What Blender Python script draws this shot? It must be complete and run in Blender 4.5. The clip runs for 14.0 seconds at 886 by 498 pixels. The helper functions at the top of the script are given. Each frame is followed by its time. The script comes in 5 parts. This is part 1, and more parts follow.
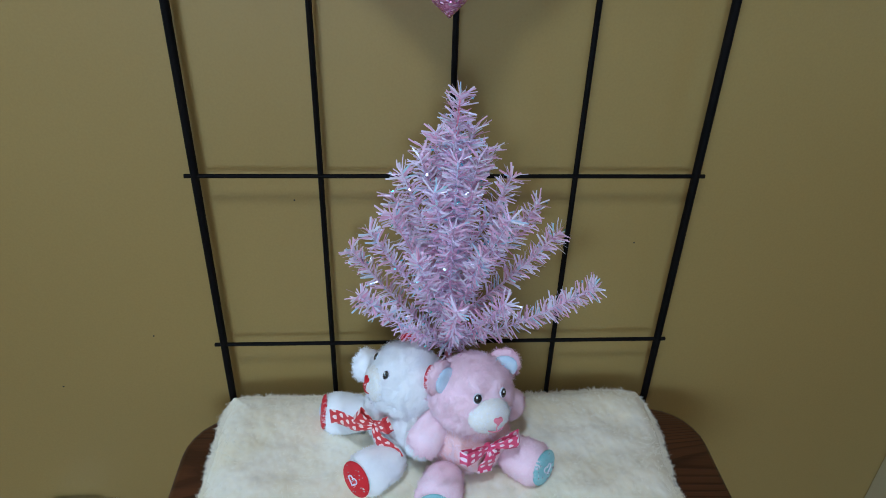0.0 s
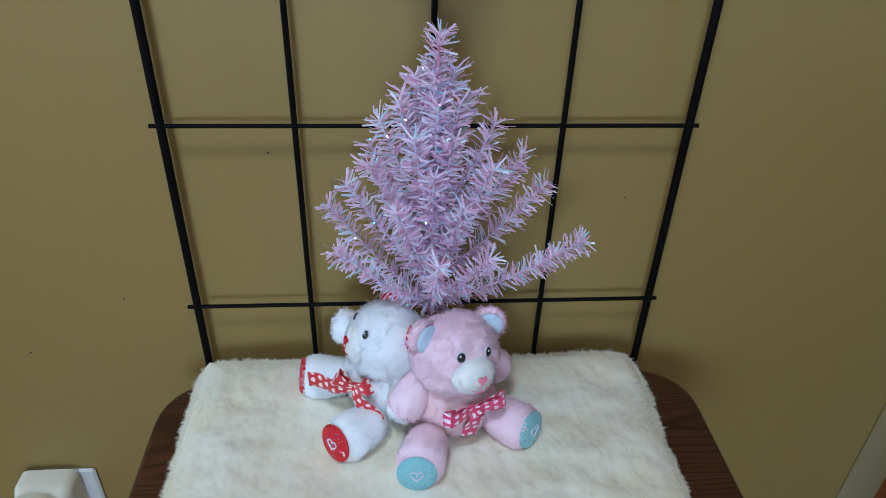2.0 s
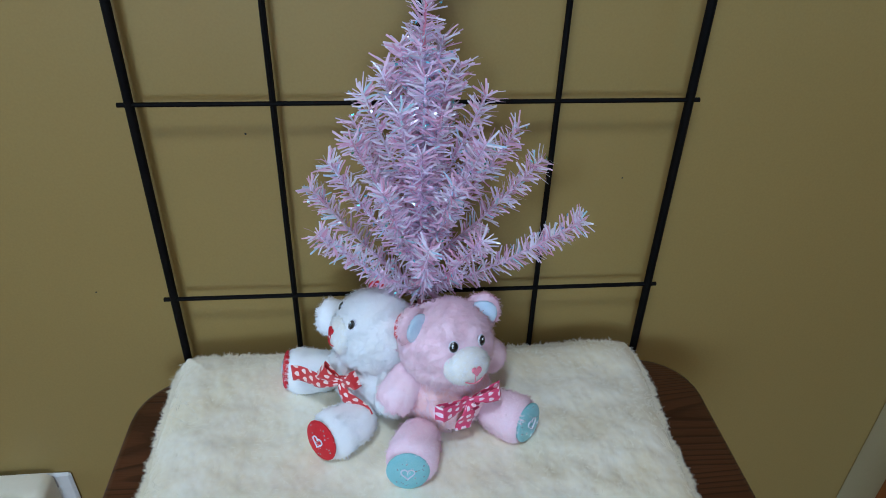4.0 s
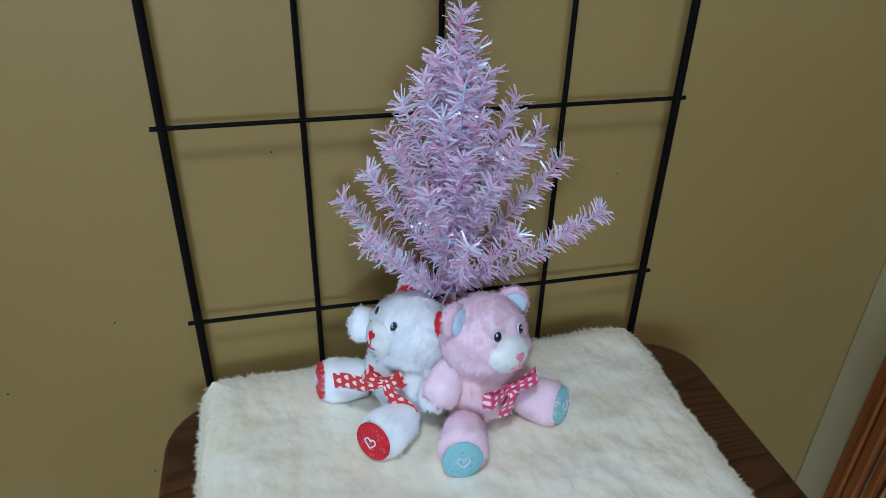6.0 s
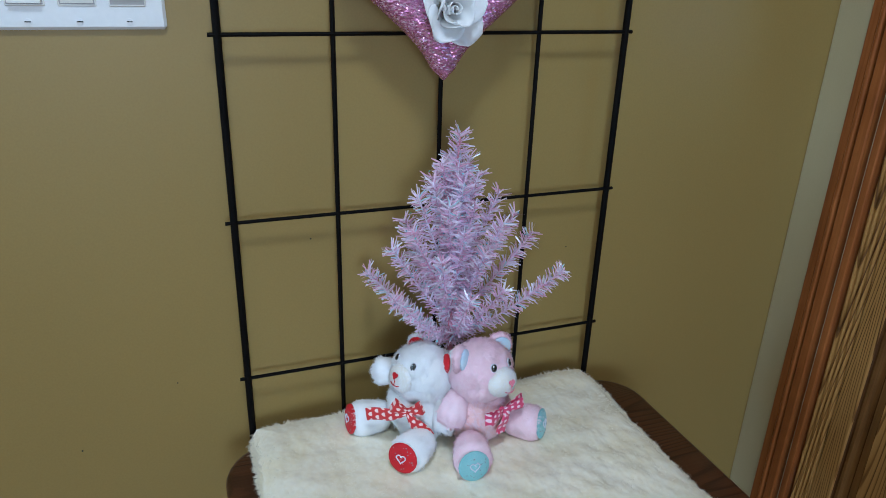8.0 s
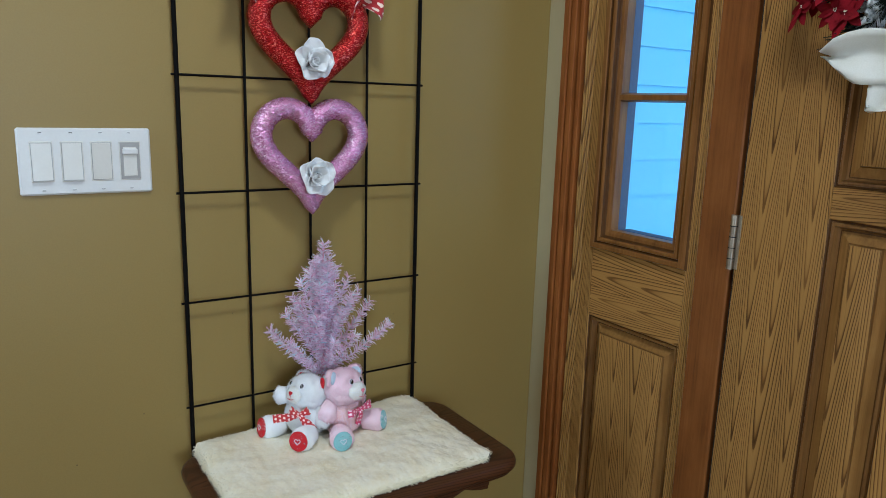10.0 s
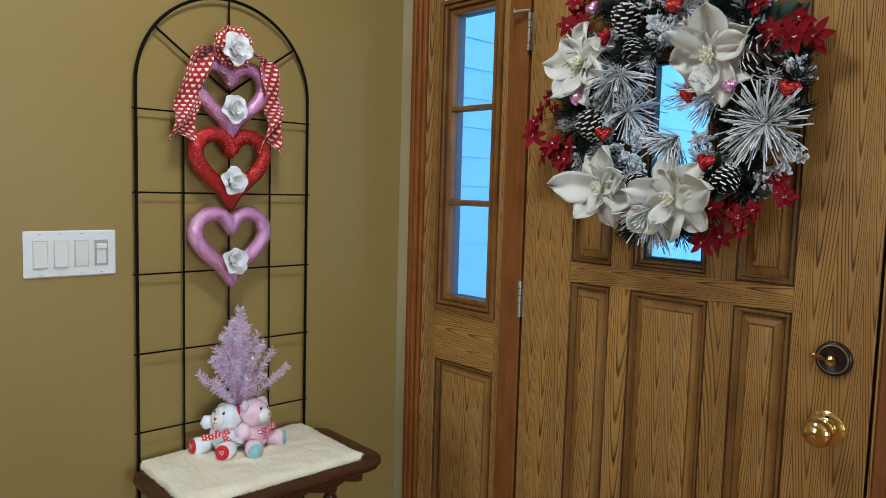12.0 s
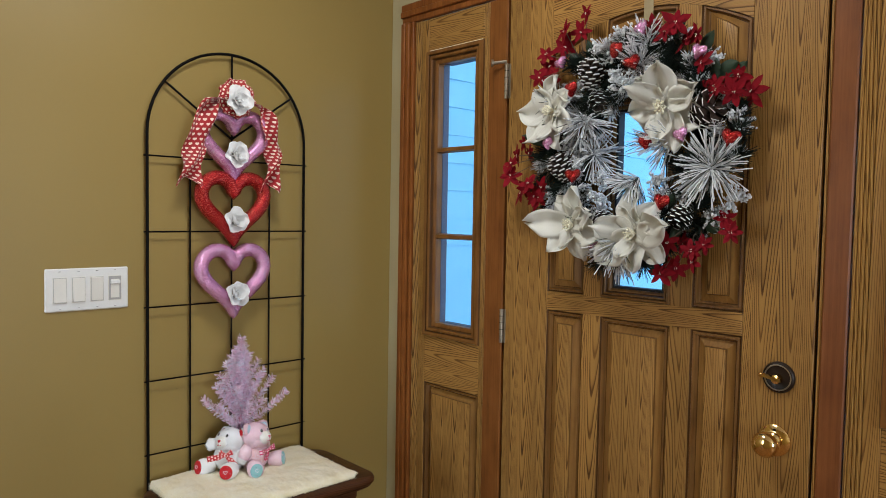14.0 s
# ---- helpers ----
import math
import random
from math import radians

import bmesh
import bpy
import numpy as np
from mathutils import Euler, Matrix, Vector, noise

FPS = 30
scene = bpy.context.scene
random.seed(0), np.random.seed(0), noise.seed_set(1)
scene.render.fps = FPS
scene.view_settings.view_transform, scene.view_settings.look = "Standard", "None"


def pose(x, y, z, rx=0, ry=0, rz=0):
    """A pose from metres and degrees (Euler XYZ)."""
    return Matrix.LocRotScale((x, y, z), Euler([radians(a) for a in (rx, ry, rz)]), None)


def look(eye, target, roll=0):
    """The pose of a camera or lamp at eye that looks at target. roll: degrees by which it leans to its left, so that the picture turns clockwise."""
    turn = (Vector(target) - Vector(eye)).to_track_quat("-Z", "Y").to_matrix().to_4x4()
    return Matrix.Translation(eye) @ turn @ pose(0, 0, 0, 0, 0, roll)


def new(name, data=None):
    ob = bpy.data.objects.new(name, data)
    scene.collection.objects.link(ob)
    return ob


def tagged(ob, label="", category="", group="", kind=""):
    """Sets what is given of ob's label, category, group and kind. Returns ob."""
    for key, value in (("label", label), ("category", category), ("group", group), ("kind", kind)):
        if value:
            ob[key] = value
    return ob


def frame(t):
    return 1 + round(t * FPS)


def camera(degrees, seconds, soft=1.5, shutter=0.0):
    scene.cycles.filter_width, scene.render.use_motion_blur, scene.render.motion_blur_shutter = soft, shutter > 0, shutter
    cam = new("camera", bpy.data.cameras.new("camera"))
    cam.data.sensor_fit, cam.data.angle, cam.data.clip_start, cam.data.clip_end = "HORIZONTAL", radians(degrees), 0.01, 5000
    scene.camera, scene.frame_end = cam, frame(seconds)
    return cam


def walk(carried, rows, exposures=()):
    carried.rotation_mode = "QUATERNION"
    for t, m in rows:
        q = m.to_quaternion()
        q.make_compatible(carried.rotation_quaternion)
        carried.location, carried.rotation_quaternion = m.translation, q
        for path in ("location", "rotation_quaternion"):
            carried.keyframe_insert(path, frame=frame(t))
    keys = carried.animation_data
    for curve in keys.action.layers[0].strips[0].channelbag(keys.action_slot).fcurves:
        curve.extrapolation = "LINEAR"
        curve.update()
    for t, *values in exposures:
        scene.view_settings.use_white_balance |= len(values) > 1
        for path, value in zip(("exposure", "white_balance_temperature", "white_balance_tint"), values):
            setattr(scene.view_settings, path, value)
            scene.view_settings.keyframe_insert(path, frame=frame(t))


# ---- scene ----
cam = camera(64.5, 14.0, soft=0.6)
PATH = [
    (0, (0.203, -0.661, 1.248), (0.323, 1.039, 0.201), 1.8),
    (0.5, (0.204, -0.66, 1.243), (0.325, 1.023, 0.169), 1.7),
    (1, (0.207, -0.657, 1.232), (0.332, 1.016, 0.143), 1.7),
    (1.5, (0.21, -0.653, 1.226), (0.343, 1.015, 0.13), 1.8),
    (2, (0.213, -0.645, 1.212), (0.36, 1.018, 0.11), 2.0),
    (2.5, (0.22, -0.635, 1.202), (0.373, 1.024, 0.095), 1.9),
    (3, (0.22, -0.621, 1.19), (0.38, 1.036, 0.081), 1.8),
    (5.5, (0.159, -0.635, 1.175), (0.472, 1.036, 0.121), 1.7),
    (6, (0.1, -0.65, 1.173), (0.524, 1.014, 0.149), 1.6),
    (6.5, (0.055, -0.674, 1.174), (0.533, 0.994, 0.18), 1.7),
    (7, (0.037, -0.701, 1.181), (0.53, 0.988, 0.23), 1.7),
    (9.5, (-0.241, -1.203, 1.317), (0.767, 0.462, 0.857), 1.5),
    (10, (-0.303, -1.371, 1.327), (0.772, 0.267, 0.925), 1.7),
    (10.5, (-0.409, -1.52, 1.363), (0.795, 0.042, 1.03), 1.7),
    (11, (-0.55, -1.639, 1.371), (0.768, -0.158, 1.103), 1.4),
    (11.5, (-0.623, -1.749, 1.391), (0.731, -0.292, 1.179), 1.4),
    (12, (-0.652, -1.894, 1.398), (0.702, -0.433, 1.227), 1.6),
    (12.5, (-0.689, -2.013, 1.404), (0.672, -0.554, 1.265), 1.4),
    (13, (-0.718, -2.033, 1.412), (0.649, -0.578, 1.297), 1.1),
    (13.5, (-0.741, -2.03, 1.419), (0.632, -0.579, 1.32), 1.1),
    (14, (-0.744, -2.032, 1.43), (0.622, -0.575, 1.332), 1.0),
]
walk(cam, [(t, look(eye, target, roll)) for t, eye, target, roll in PATH], [(0, 1.93, 4600, 5), (7, 1.91, 4640, 5), (9.5, 1.90, 4960, 4), (11, 1.94, 5330, 6), (12.5, 1.96, 5480, 7), (13.2, 1.96, 5600, 8), (14, 1.97, 5850, 10)])

# ---------------------------------------------------------------- light
world = bpy.data.worlds.new("sky")
scene.world = world
world.use_nodes = True
wt = world.node_tree
sky = wt.nodes.new("ShaderNodeTexSky")
sky.sky_type, sky.sun_disc = "NISHITA", False
sky.sun_elevation, sky.sun_rotation = radians(24), radians(320)
sky.dust_density, sky.ozone_density = 1.5, 2.0
wt.links.new(sky.outputs[0], wt.nodes["Background"].inputs[0])
wt.nodes["Background"].inputs[1].default_value = 0.15

sun = new("sun", bpy.data.lights.new("sun", "SUN"))
sun.data.energy, sun.data.angle, sun.data.color = 1.1, radians(12), (1.0, 0.95, 0.88)
sun.matrix_world = look((-5, 6, 3.5), (0, 0, 0))


def area_lamp(name, eye, target, width, height, watts, colour):
    lamp = new(name, bpy.data.lights.new(name, "AREA"))
    lamp.data.shape, lamp.data.size, lamp.data.size_y = "RECTANGLE", width, height
    lamp.data.energy, lamp.data.color = watts, colour
    lamp.matrix_world = look(eye, target)
    return lamp


# daylight that enters by the windows of the room behind, and the hall's ceiling lamp
area_lamp("window_light_west", (-3.38, -0.60, 1.40), (0, -0.55, 1.25), 0.95, 1.25, 6.0, (0.93, 0.97, 1.0))
area_lamp("window_light_south", (-0.55, -4.88, 1.4), (-0.35, 0, 1.2), 1.15, 1.25, 14.5, (0.97, 0.98, 1.0))
area_lamp("ceiling_lamp_light", (-0.05, -0.95, 2.50), (-0.05, -0.95, 0), 0.28, 0.28, 4.0, (1.0, 0.95, 0.86))

# ---------------------------------------------------------------- materials
def node(nt, kind, **ins):
    """A node; keyword values set an input by name (or i0, i1 ... by number); a socket is linked."""
    n = nt.nodes.new("ShaderNode" + kind)
    for key, v in ins.items():
        sock = n.inputs[int(key[1:])] if key[0] == "i" and key[1:].isdigit() else n.inputs[key.replace("_", " ")]
        if isinstance(v, bpy.types.NodeSocket):
            nt.links.new(v, sock)
        else:
            sock.default_value = v
    return n


def math_node(nt, op, a, b=0.0):
    n = node(nt, "Math", i0=a, i1=b)
    n.operation = op
    return n.outputs[0]


def ramp(nt, fac, stops):
    n = node(nt, "ValToRGB", i0=fac)
    el = n.color_ramp.elements
    while len(el) < len(stops):
        el.new(0.5)
    for e, (at, c) in zip(el, stops):
        e.position, e.color = at, (*c, 1)
    return n.outputs[0]


def start_material(name):
    m = bpy.data.materials.new(name)
    m.use_nodes = True
    nt = m.node_tree
    return m, nt, nt.nodes["Principled BSDF"]


def coords(nt, scale=(1, 1, 1), shift=True):
    """Object coordinates, scaled, moved by each object's own random number."""
    c = node(nt, "TexCoord").outputs["Object"]
    mp = node(nt, "Mapping", Vector=c, Scale=scale)
    if shift:
        r = node(nt, "ObjectInfo").outputs["Random"]
        nt.links.new(node(nt, "CombineXYZ", i0=math_node(nt, "MULTIPLY", r, 37.0), i1=math_node(nt, "MULTIPLY", r, 11.0), i2=math_node(nt, "MULTIPLY", r, 23.0)).outputs[0], mp.inputs["Location"])
    return mp.outputs[0]


def surface(name, low, high, rough=0.5, metal=0.0, scale=6.0, fine=90.0, bump=0.1, depth=0.002, coat=0.0, sheen=0.0, island=0.0, spec=0.5, thin=0.0):
    """A surface that drifts between two colours at two scales, with a fine relief."""
    m, nt, bsdf = start_material(name)
    c = coords(nt)
    wide = node(nt, "TexNoise", Vector=c, Scale=scale, Detail=3.0).outputs[0]
    small = node(nt, "TexNoise", Vector=c, Scale=fine, Detail=2.0).outputs[0]
    mixed = math_node(nt, "ADD", math_node(nt, "MULTIPLY", wide, 0.65), math_node(nt, "MULTIPLY", small, 0.35))
    if island:
        r = node(nt, "NewGeometry").outputs["Random Per Island"]
        mixed = math_node(nt, "ADD", math_node(nt, "MULTIPLY", mixed, 1 - island), math_node(nt, "MULTIPLY", r, island))
    tone = ramp(nt, mixed, [(0.3, low), (0.7, high)])
    nt.links.new(tone, bsdf.inputs["Base Color"])
    if thin:
        lit = node(nt, "BsdfTranslucent", Color=tone).outputs[0]
        nt.links.new(node(nt, "MixShader", i0=thin, i1=bsdf.outputs[0], i2=lit).outputs[0], nt.nodes["Material Output"].inputs[0])
    nt.links.new(math_node(nt, "ADD", math_node(nt, "MULTIPLY", wide, 0.16), rough - 0.08), bsdf.inputs["Roughness"])
    if bump:
        nt.links.new(node(nt, "Bump", Height=small, Strength=bump, Distance=depth).outputs[0], bsdf.inputs["Normal"])
    bsdf.inputs["Metallic"].default_value = metal
    bsdf.inputs["Coat Weight"].default_value = coat
    bsdf.inputs["Coat Roughness"].default_value = 0.15
    bsdf.inputs["Sheen Weight"].default_value = sheen
    bsdf.inputs["Specular IOR Level"].default_value = spec
    return m


def grained(name, along, dark, mid, light, lines=172.0, period=0.080, rough=0.45, coat=0.03, spec=0.16, slope=4.5):
    """Sawn softwood: growth lines, so many a metre, that darken slowly and end sharply, closing in long narrow arches once a period."""
    m, nt, bsdf = start_material(name)
    level = along == "x"

    def stretched(a, b, detail):
        return node(nt, "TexNoise", Vector=coords(nt, (a, b, b) if level else (b, b, a)), Scale=1.0, Detail=detail).outputs[0]
    sep = node(nt, "SeparateXYZ", i0=node(nt, "TexCoord").outputs["Object"])
    run, over = (sep.outputs[0], sep.outputs[2]) if level else (sep.outputs[2], sep.outputs[0])
    over = math_node(nt, "ADD", over, math_node(nt, "MULTIPLY", sep.outputs[1], 0.7))
    bend, wob = stretched(0.9, 9, 0.5), stretched(7, 45, 1.5)
    at = math_node(nt, "ADD", math_node(nt, "DIVIDE", over, period), math_node(nt, "MULTIPLY", bend, 1.7))
    at = math_node(nt, "ADD", at, math_node(nt, "MULTIPLY", node(nt, "ObjectInfo").outputs["Random"], 7.0))
    d = math_node(nt, "SUBTRACT", math_node(nt, "FRACT", at), 0.5)
    fold = math_node(nt, "SQRT", math_node(nt, "ADD", math_node(nt, "MULTIPLY", d, d), 0.026))
    n = math_node(nt, "ADD", math_node(nt, "MULTIPLY", fold, lines * period), math_node(nt, "MULTIPLY", wob, 0.55))
    n = math_node(nt, "SUBTRACT", n, math_node(nt, "MULTIPLY", run, slope))
    saw = math_node(nt, "FRACT", n)
    ring = math_node(nt, "FRACT", math_node(nt, "MULTIPLY", math_node(nt, "FLOOR", n), 0.618))
    line = ramp(nt, saw, [(0.0, (0.35,) * 3), (0.07, (0.0,) * 3), (0.52, (0.04,) * 3), (0.72, (0.35,) * 3), (0.86, (1.0,) * 3), (1.0, (0.75,) * 3)])
    fade = stretched(3.0, 26, 1.0)
    force = math_node(nt, "ADD", math_node(nt, "MULTIPLY", fade, 0.8), math_node(nt, "MULTIPLY", ring, 0.35))
    force = math_node(nt, "MULTIPLY", node(nt, "Clamp", Value=math_node(nt, "ADD", force, 0.20)).outputs[0], line)
    col = ramp(nt, force, [(0.0, light), (0.45, mid), (0.95, dark)])
    pore, tone = stretched(14, 800, 2.0), stretched(0.8, 9, 2.0)
    k = math_node(nt, "ADD", math_node(nt, "MULTIPLY", pore, 0.50), math_node(nt, "MULTIPLY", tone, 0.80))
    k = math_node(nt, "ADD", k, 0.36)
    mul = node(nt, "Mix")
    mul.data_type, mul.blend_type = "RGBA", "MULTIPLY"
    mul.inputs[0].default_value = 1.0
    nt.links.new(col, mul.inputs[6])
    nt.links.new(node(nt, "CombineColor", i0=k, i1=k, i2=k).outputs[0], mul.inputs[7])
    nt.links.new(mul.outputs[2], bsdf.inputs["Base Color"])
    nt.links.new(node(nt, "Bump", Height=math_node(nt, "SUBTRACT", pore, line), Strength=0.16, Distance=0.0008).outputs[0], bsdf.inputs["Normal"])
    nt.links.new(math_node(nt, "ADD", math_node(nt, "MULTIPLY", tone, 0.2), rough - 0.1), bsdf.inputs["Roughness"])
    bsdf.inputs["Coat Weight"].default_value, bsdf.inputs["Coat Roughness"].default_value = coat, 0.2
    bsdf.inputs["Specular IOR Level"].default_value = spec
    return m


def stained(name, dark, mid, light, rough=0.42, spec=0.18, coat=0.03):
    """Wood under a thick stain: cloudy patches, drawn-out streaks and fine pores, with no clear growth lines."""
    m, nt, bsdf = start_material(name)
    cloud = node(nt, "TexNoise", Vector=coords(nt, (22, 22, 9)), Scale=1.0, Detail=3.0).outputs[0]
    streak = node(nt, "TexNoise", Vector=coords(nt, (160, 160, 2.5)), Scale=1.0, Detail=3.0).outputs[0]
    pore = node(nt, "TexNoise", Vector=coords(nt, (900, 900, 30)), Scale=1.0, Detail=1.0).outputs[0]
    k = math_node(nt, "ADD", math_node(nt, "MULTIPLY", cloud, 0.45), math_node(nt, "MULTIPLY", streak, 0.38))
    k = math_node(nt, "ADD", k, math_node(nt, "MULTIPLY", pore, 0.17))
    nt.links.new(ramp(nt, k, [(0.33, dark), (0.50, mid), (0.66, light)]), bsdf.inputs["Base Color"])
    nt.links.new(node(nt, "Bump", Height=math_node(nt, "ADD", pore, streak), Strength=0.12, Distance=0.0006).outputs[0], bsdf.inputs["Normal"])
    nt.links.new(math_node(nt, "ADD", math_node(nt, "MULTIPLY", cloud, 0.2), rough - 0.1), bsdf.inputs["Roughness"])
    bsdf.inputs["Coat Weight"].default_value, bsdf.inputs["Coat Roughness"].default_value = coat, 0.2
    bsdf.inputs["Specular IOR Level"].default_value = spec
    return m


def glitter(name, low, high, spark, size=0.0016, metal=0.85, rough=0.20, tilt=1.3):
    """Foil thread wound close: short slanting flecks, each with a tone and a tilt of its own."""
    m, nt, bsdf = start_material(name)
    c = node(nt, "Mapping", Vector=node(nt, "TexCoord").outputs["Object"], Rotation=(0, radians(65), 0), Scale=(0.45, 0.8, 1.35)).outputs[0]
    v = node(nt, "TexVoronoi", Vector=c, Scale=1.0 / size)
    nt.links.new(ramp(nt, node(nt, "SeparateColor", i0=v.outputs["Color"]).outputs[0], [(0.1, low), (0.78, high), (0.9, spark)]), bsdf.inputs["Base Color"])
    off = node(nt, "VectorMath", i0=v.outputs["Color"], i1=(0.5, 0.5, 0.5))
    off.operation = "SUBTRACT"
    sc = node(nt, "VectorMath", i0=off.outputs[0])
    sc.operation, sc.inputs["Scale"].default_value = "SCALE", tilt
    su = node(nt, "VectorMath", i0=sc.outputs[0], i1=node(nt, "NewGeometry").outputs["Normal"])
    nn = node(nt, "VectorMath", i0=su.outputs[0])
    nn.operation = "NORMALIZE"
    nt.links.new(nn.outputs[0], bsdf.inputs["Normal"])
    bsdf.inputs["Metallic"].default_value, bsdf.inputs["Roughness"].default_value = metal, rough
    return m


def dotted(name, ground, mark, step, size, rough=0.55, row=0.5):
    """Cloth printed with rows of small hearts, laid out by the UV map in metres."""
    m, nt, bsdf = start_material(name)
    sep = node(nt, "SeparateXYZ", i0=node(nt, "TexCoord").outputs["UV"])
    u, v = math_node(nt, "DIVIDE", sep.outputs[0], step), math_node(nt, "DIVIDE", sep.outputs[1], step)
    odd = math_node(nt, "FLOORED_MODULO", math_node(nt, "FLOOR", v), 2.0)
    u2 = math_node(nt, "ADD", u, math_node(nt, "MULTIPLY", odd, row))
    k = step / size
    x = math_node(nt, "MULTIPLY", math_node(nt, "SUBTRACT", math_node(nt, "FRACT", u2), 0.5), 2.2 * k)
    y = math_node(nt, "MULTIPLY", math_node(nt, "SUBTRACT", 0.52, math_node(nt, "FRACT", v)), 2.2 * k)
    xx = math_node(nt, "MULTIPLY", x, x)
    a = math_node(nt, "SUBTRACT", math_node(nt, "ADD", xx, math_node(nt, "MULTIPLY", y, y)), 1.0)
    a3 = math_node(nt, "MULTIPLY", a, math_node(nt, "MULTIPLY", a, a))
    y3 = math_node(nt, "MULTIPLY", y, math_node(nt, "MULTIPLY", y, y))
    inside = math_node(nt, "LESS_THAN", a3, math_node(nt, "MULTIPLY", xx, y3))
    weave = node(nt, "TexNoise", Vector=coords(nt), Scale=900.0).outputs[0]
    g = ramp(nt, weave, [(0.2, tuple(0.75 * q for q in ground)), (0.8, ground)])
    mx = node(nt, "Mix")
    mx.data_type = "RGBA"
    nt.links.new(inside, mx.inputs[0])
    nt.links.new(g, mx.inputs[6])
    mx.inputs[7].default_value = (*mark, 1)
    nt.links.new(mx.outputs[2], bsdf.inputs["Base Color"])
    nt.links.new(node(nt, "Bump", Height=weave, Strength=0.2, Distance=0.0005).outputs[0], bsdf.inputs["Normal"])
    bsdf.inputs["Roughness"].default_value = rough
    bsdf.inputs["Sheen Weight"].default_value = 0.2
    return m


def tinsel_material():
    """Clear pink film; base colours, strand by strand, paint in shadow pink, lilac, white and a few blue-green glints.
    """
    m, nt, bsdf = start_material("tinsel_film")
    r = node(nt, "NewGeometry").outputs["Random Per Island"]
    col = ramp(nt, r, [(0.0, (0.84, 0.50, 0.66)), (0.22, (0.92, 0.66, 0.82)), (0.48, (0.94, 0.78, 0.94)), (0.75, (0.93, 0.88, 1.0)), (0.94, (0.97, 0.94, 1.0)), (0.975, (0.62, 0.88, 0.95)), (1.0, (0.70, 0.82, 1.0))])
    nt.links.new(col, bsdf.inputs["Base Color"])
    bsdf.inputs["Roughness"].default_value = 0.15
    bsdf.inputs["Coat Weight"].default_value = 0.7
    bsdf.inputs["Coat Roughness"].default_value = 0.08
    trans = node(nt, "BsdfTranslucent", Color=col)
    mix = node(nt, "MixShader", i0=0.35, i1=bsdf.outputs[0], i2=trans.outputs[0])
    nt.links.new(mix.outputs[0], nt.nodes["Material Output"].inputs[0])
    return m


def pane_material(name):
    m, nt, bsdf = start_material(name)
    nt.nodes.remove(bsdf)
    graze = math_node(nt, "POWER", node(nt, "LayerWeight").outputs["Facing"], 5.0)
    fac = math_node(nt, "ADD", math_node(nt, "MULTIPLY", graze, 0.9), 0.04)
    tr = node(nt, "BsdfTransparent", Color=(0.92, 0.97, 1.0, 1)).outputs[0]
    gl = node(nt, "BsdfGlossy", Roughness=0.02).outputs[0]
    nt.links.new(node(nt, "MixShader", i0=fac, i1=tr, i2=gl).outputs[0], nt.nodes["Material Output"].inputs[0])
    return m


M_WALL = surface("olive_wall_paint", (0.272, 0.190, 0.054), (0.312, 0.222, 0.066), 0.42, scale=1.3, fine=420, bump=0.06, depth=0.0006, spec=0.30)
# paler than M_WALL: the stronger light on the east wall is put into its colour
M_WALL_EAST = surface("lit_olive_paint", (0.420, 0.366, 0.205), (0.462, 0.408, 0.238), 0.42, scale=1.3, fine=420, bump=0.06, depth=0.0006, spec=0.30)
M_CEIL = surface("ceiling_paint", (0.74, 0.72, 0.66), (0.80, 0.78, 0.73), 0.8, scale=1.0, fine=300)
M_FLOOR = grained("oak_floor", "x", (0.12, 0.055, 0.02), (0.26, 0.13, 0.05), (0.34, 0.18, 0.075), lines=120, period=0.12)
M_PINE = grained("pine_upright", "z", (0.062, 0.026, 0.006), (0.196, 0.096, 0.021), (0.335, 0.182, 0.047), lines=250, period=0.050, slope=9.0)
M_PINE_X = grained("pine_level", "x", (0.062, 0.026, 0.006), (0.196, 0.096, 0.021), (0.335, 0.182, 0.047), lines=210, period=0.050, slope=9.0)
M_MOULD = stained("antiqued_pine_moulding", (0.095, 0.042, 0.010), (0.165, 0.078, 0.018), (0.225, 0.112, 0.028), spec=0.25)
M_BEVEL = stained("stained_pine_bevel", (0.160, 0.076, 0.018), (0.240, 0.120, 0.028), (0.310, 0.162, 0.041), rough=0.36, spec=0.30)
M_CASING = stained("reddish_pine_casing", (0.150, 0.046, 0.010), (0.235, 0.078, 0.016), (0.300, 0.108, 0.024))
# darker than M_MOULD, for the groove faces of panels and glazing frames
M_GROOVE = stained("dark_groove", (0.048, 0.019, 0.005), (0.080, 0.034, 0.008), (0.115, 0.050, 0.012))
M_SASH = stained("brown_pine_sash", (0.110, 0.044, 0.010), (0.185, 0.080, 0.018), (0.240, 0.110, 0.026))
M_POST = stained("reddish_pine_post", (0.120, 0.040, 0.009), (0.190, 0.068, 0.014), (0.240, 0.092, 0.020))
M_CHERRY = stained("cherry_jamb", (0.130, 0.042, 0.012), (0.190, 0.066, 0.018), (0.235, 0.086, 0.024))
M_TABLE = grained("dark_mahogany", "x", (0.028, 0.010, 0.004), (0.048, 0.018, 0.007), (0.072, 0.027, 0.010), lines=220, period=0.10, rough=0.36, coat=0.25, slope=8)
M_IRON = surface("black_iron", (0.003, 0.003, 0.003), (0.007, 0.006, 0.005), 0.55, spec=0.05, metal=0.0, scale=30, fine=400, bump=0.25, depth=0.0005)
M_GAP = surface("rubber_seal", (0.008, 0.007, 0.006), (0.016, 0.014, 0.012), 0.7)
M_BRASS = surface("polished_brass", (0.75, 0.50, 0.18), (0.86, 0.62, 0.27), 0.13, metal=1.0, scale=20, fine=200, bump=0.02)
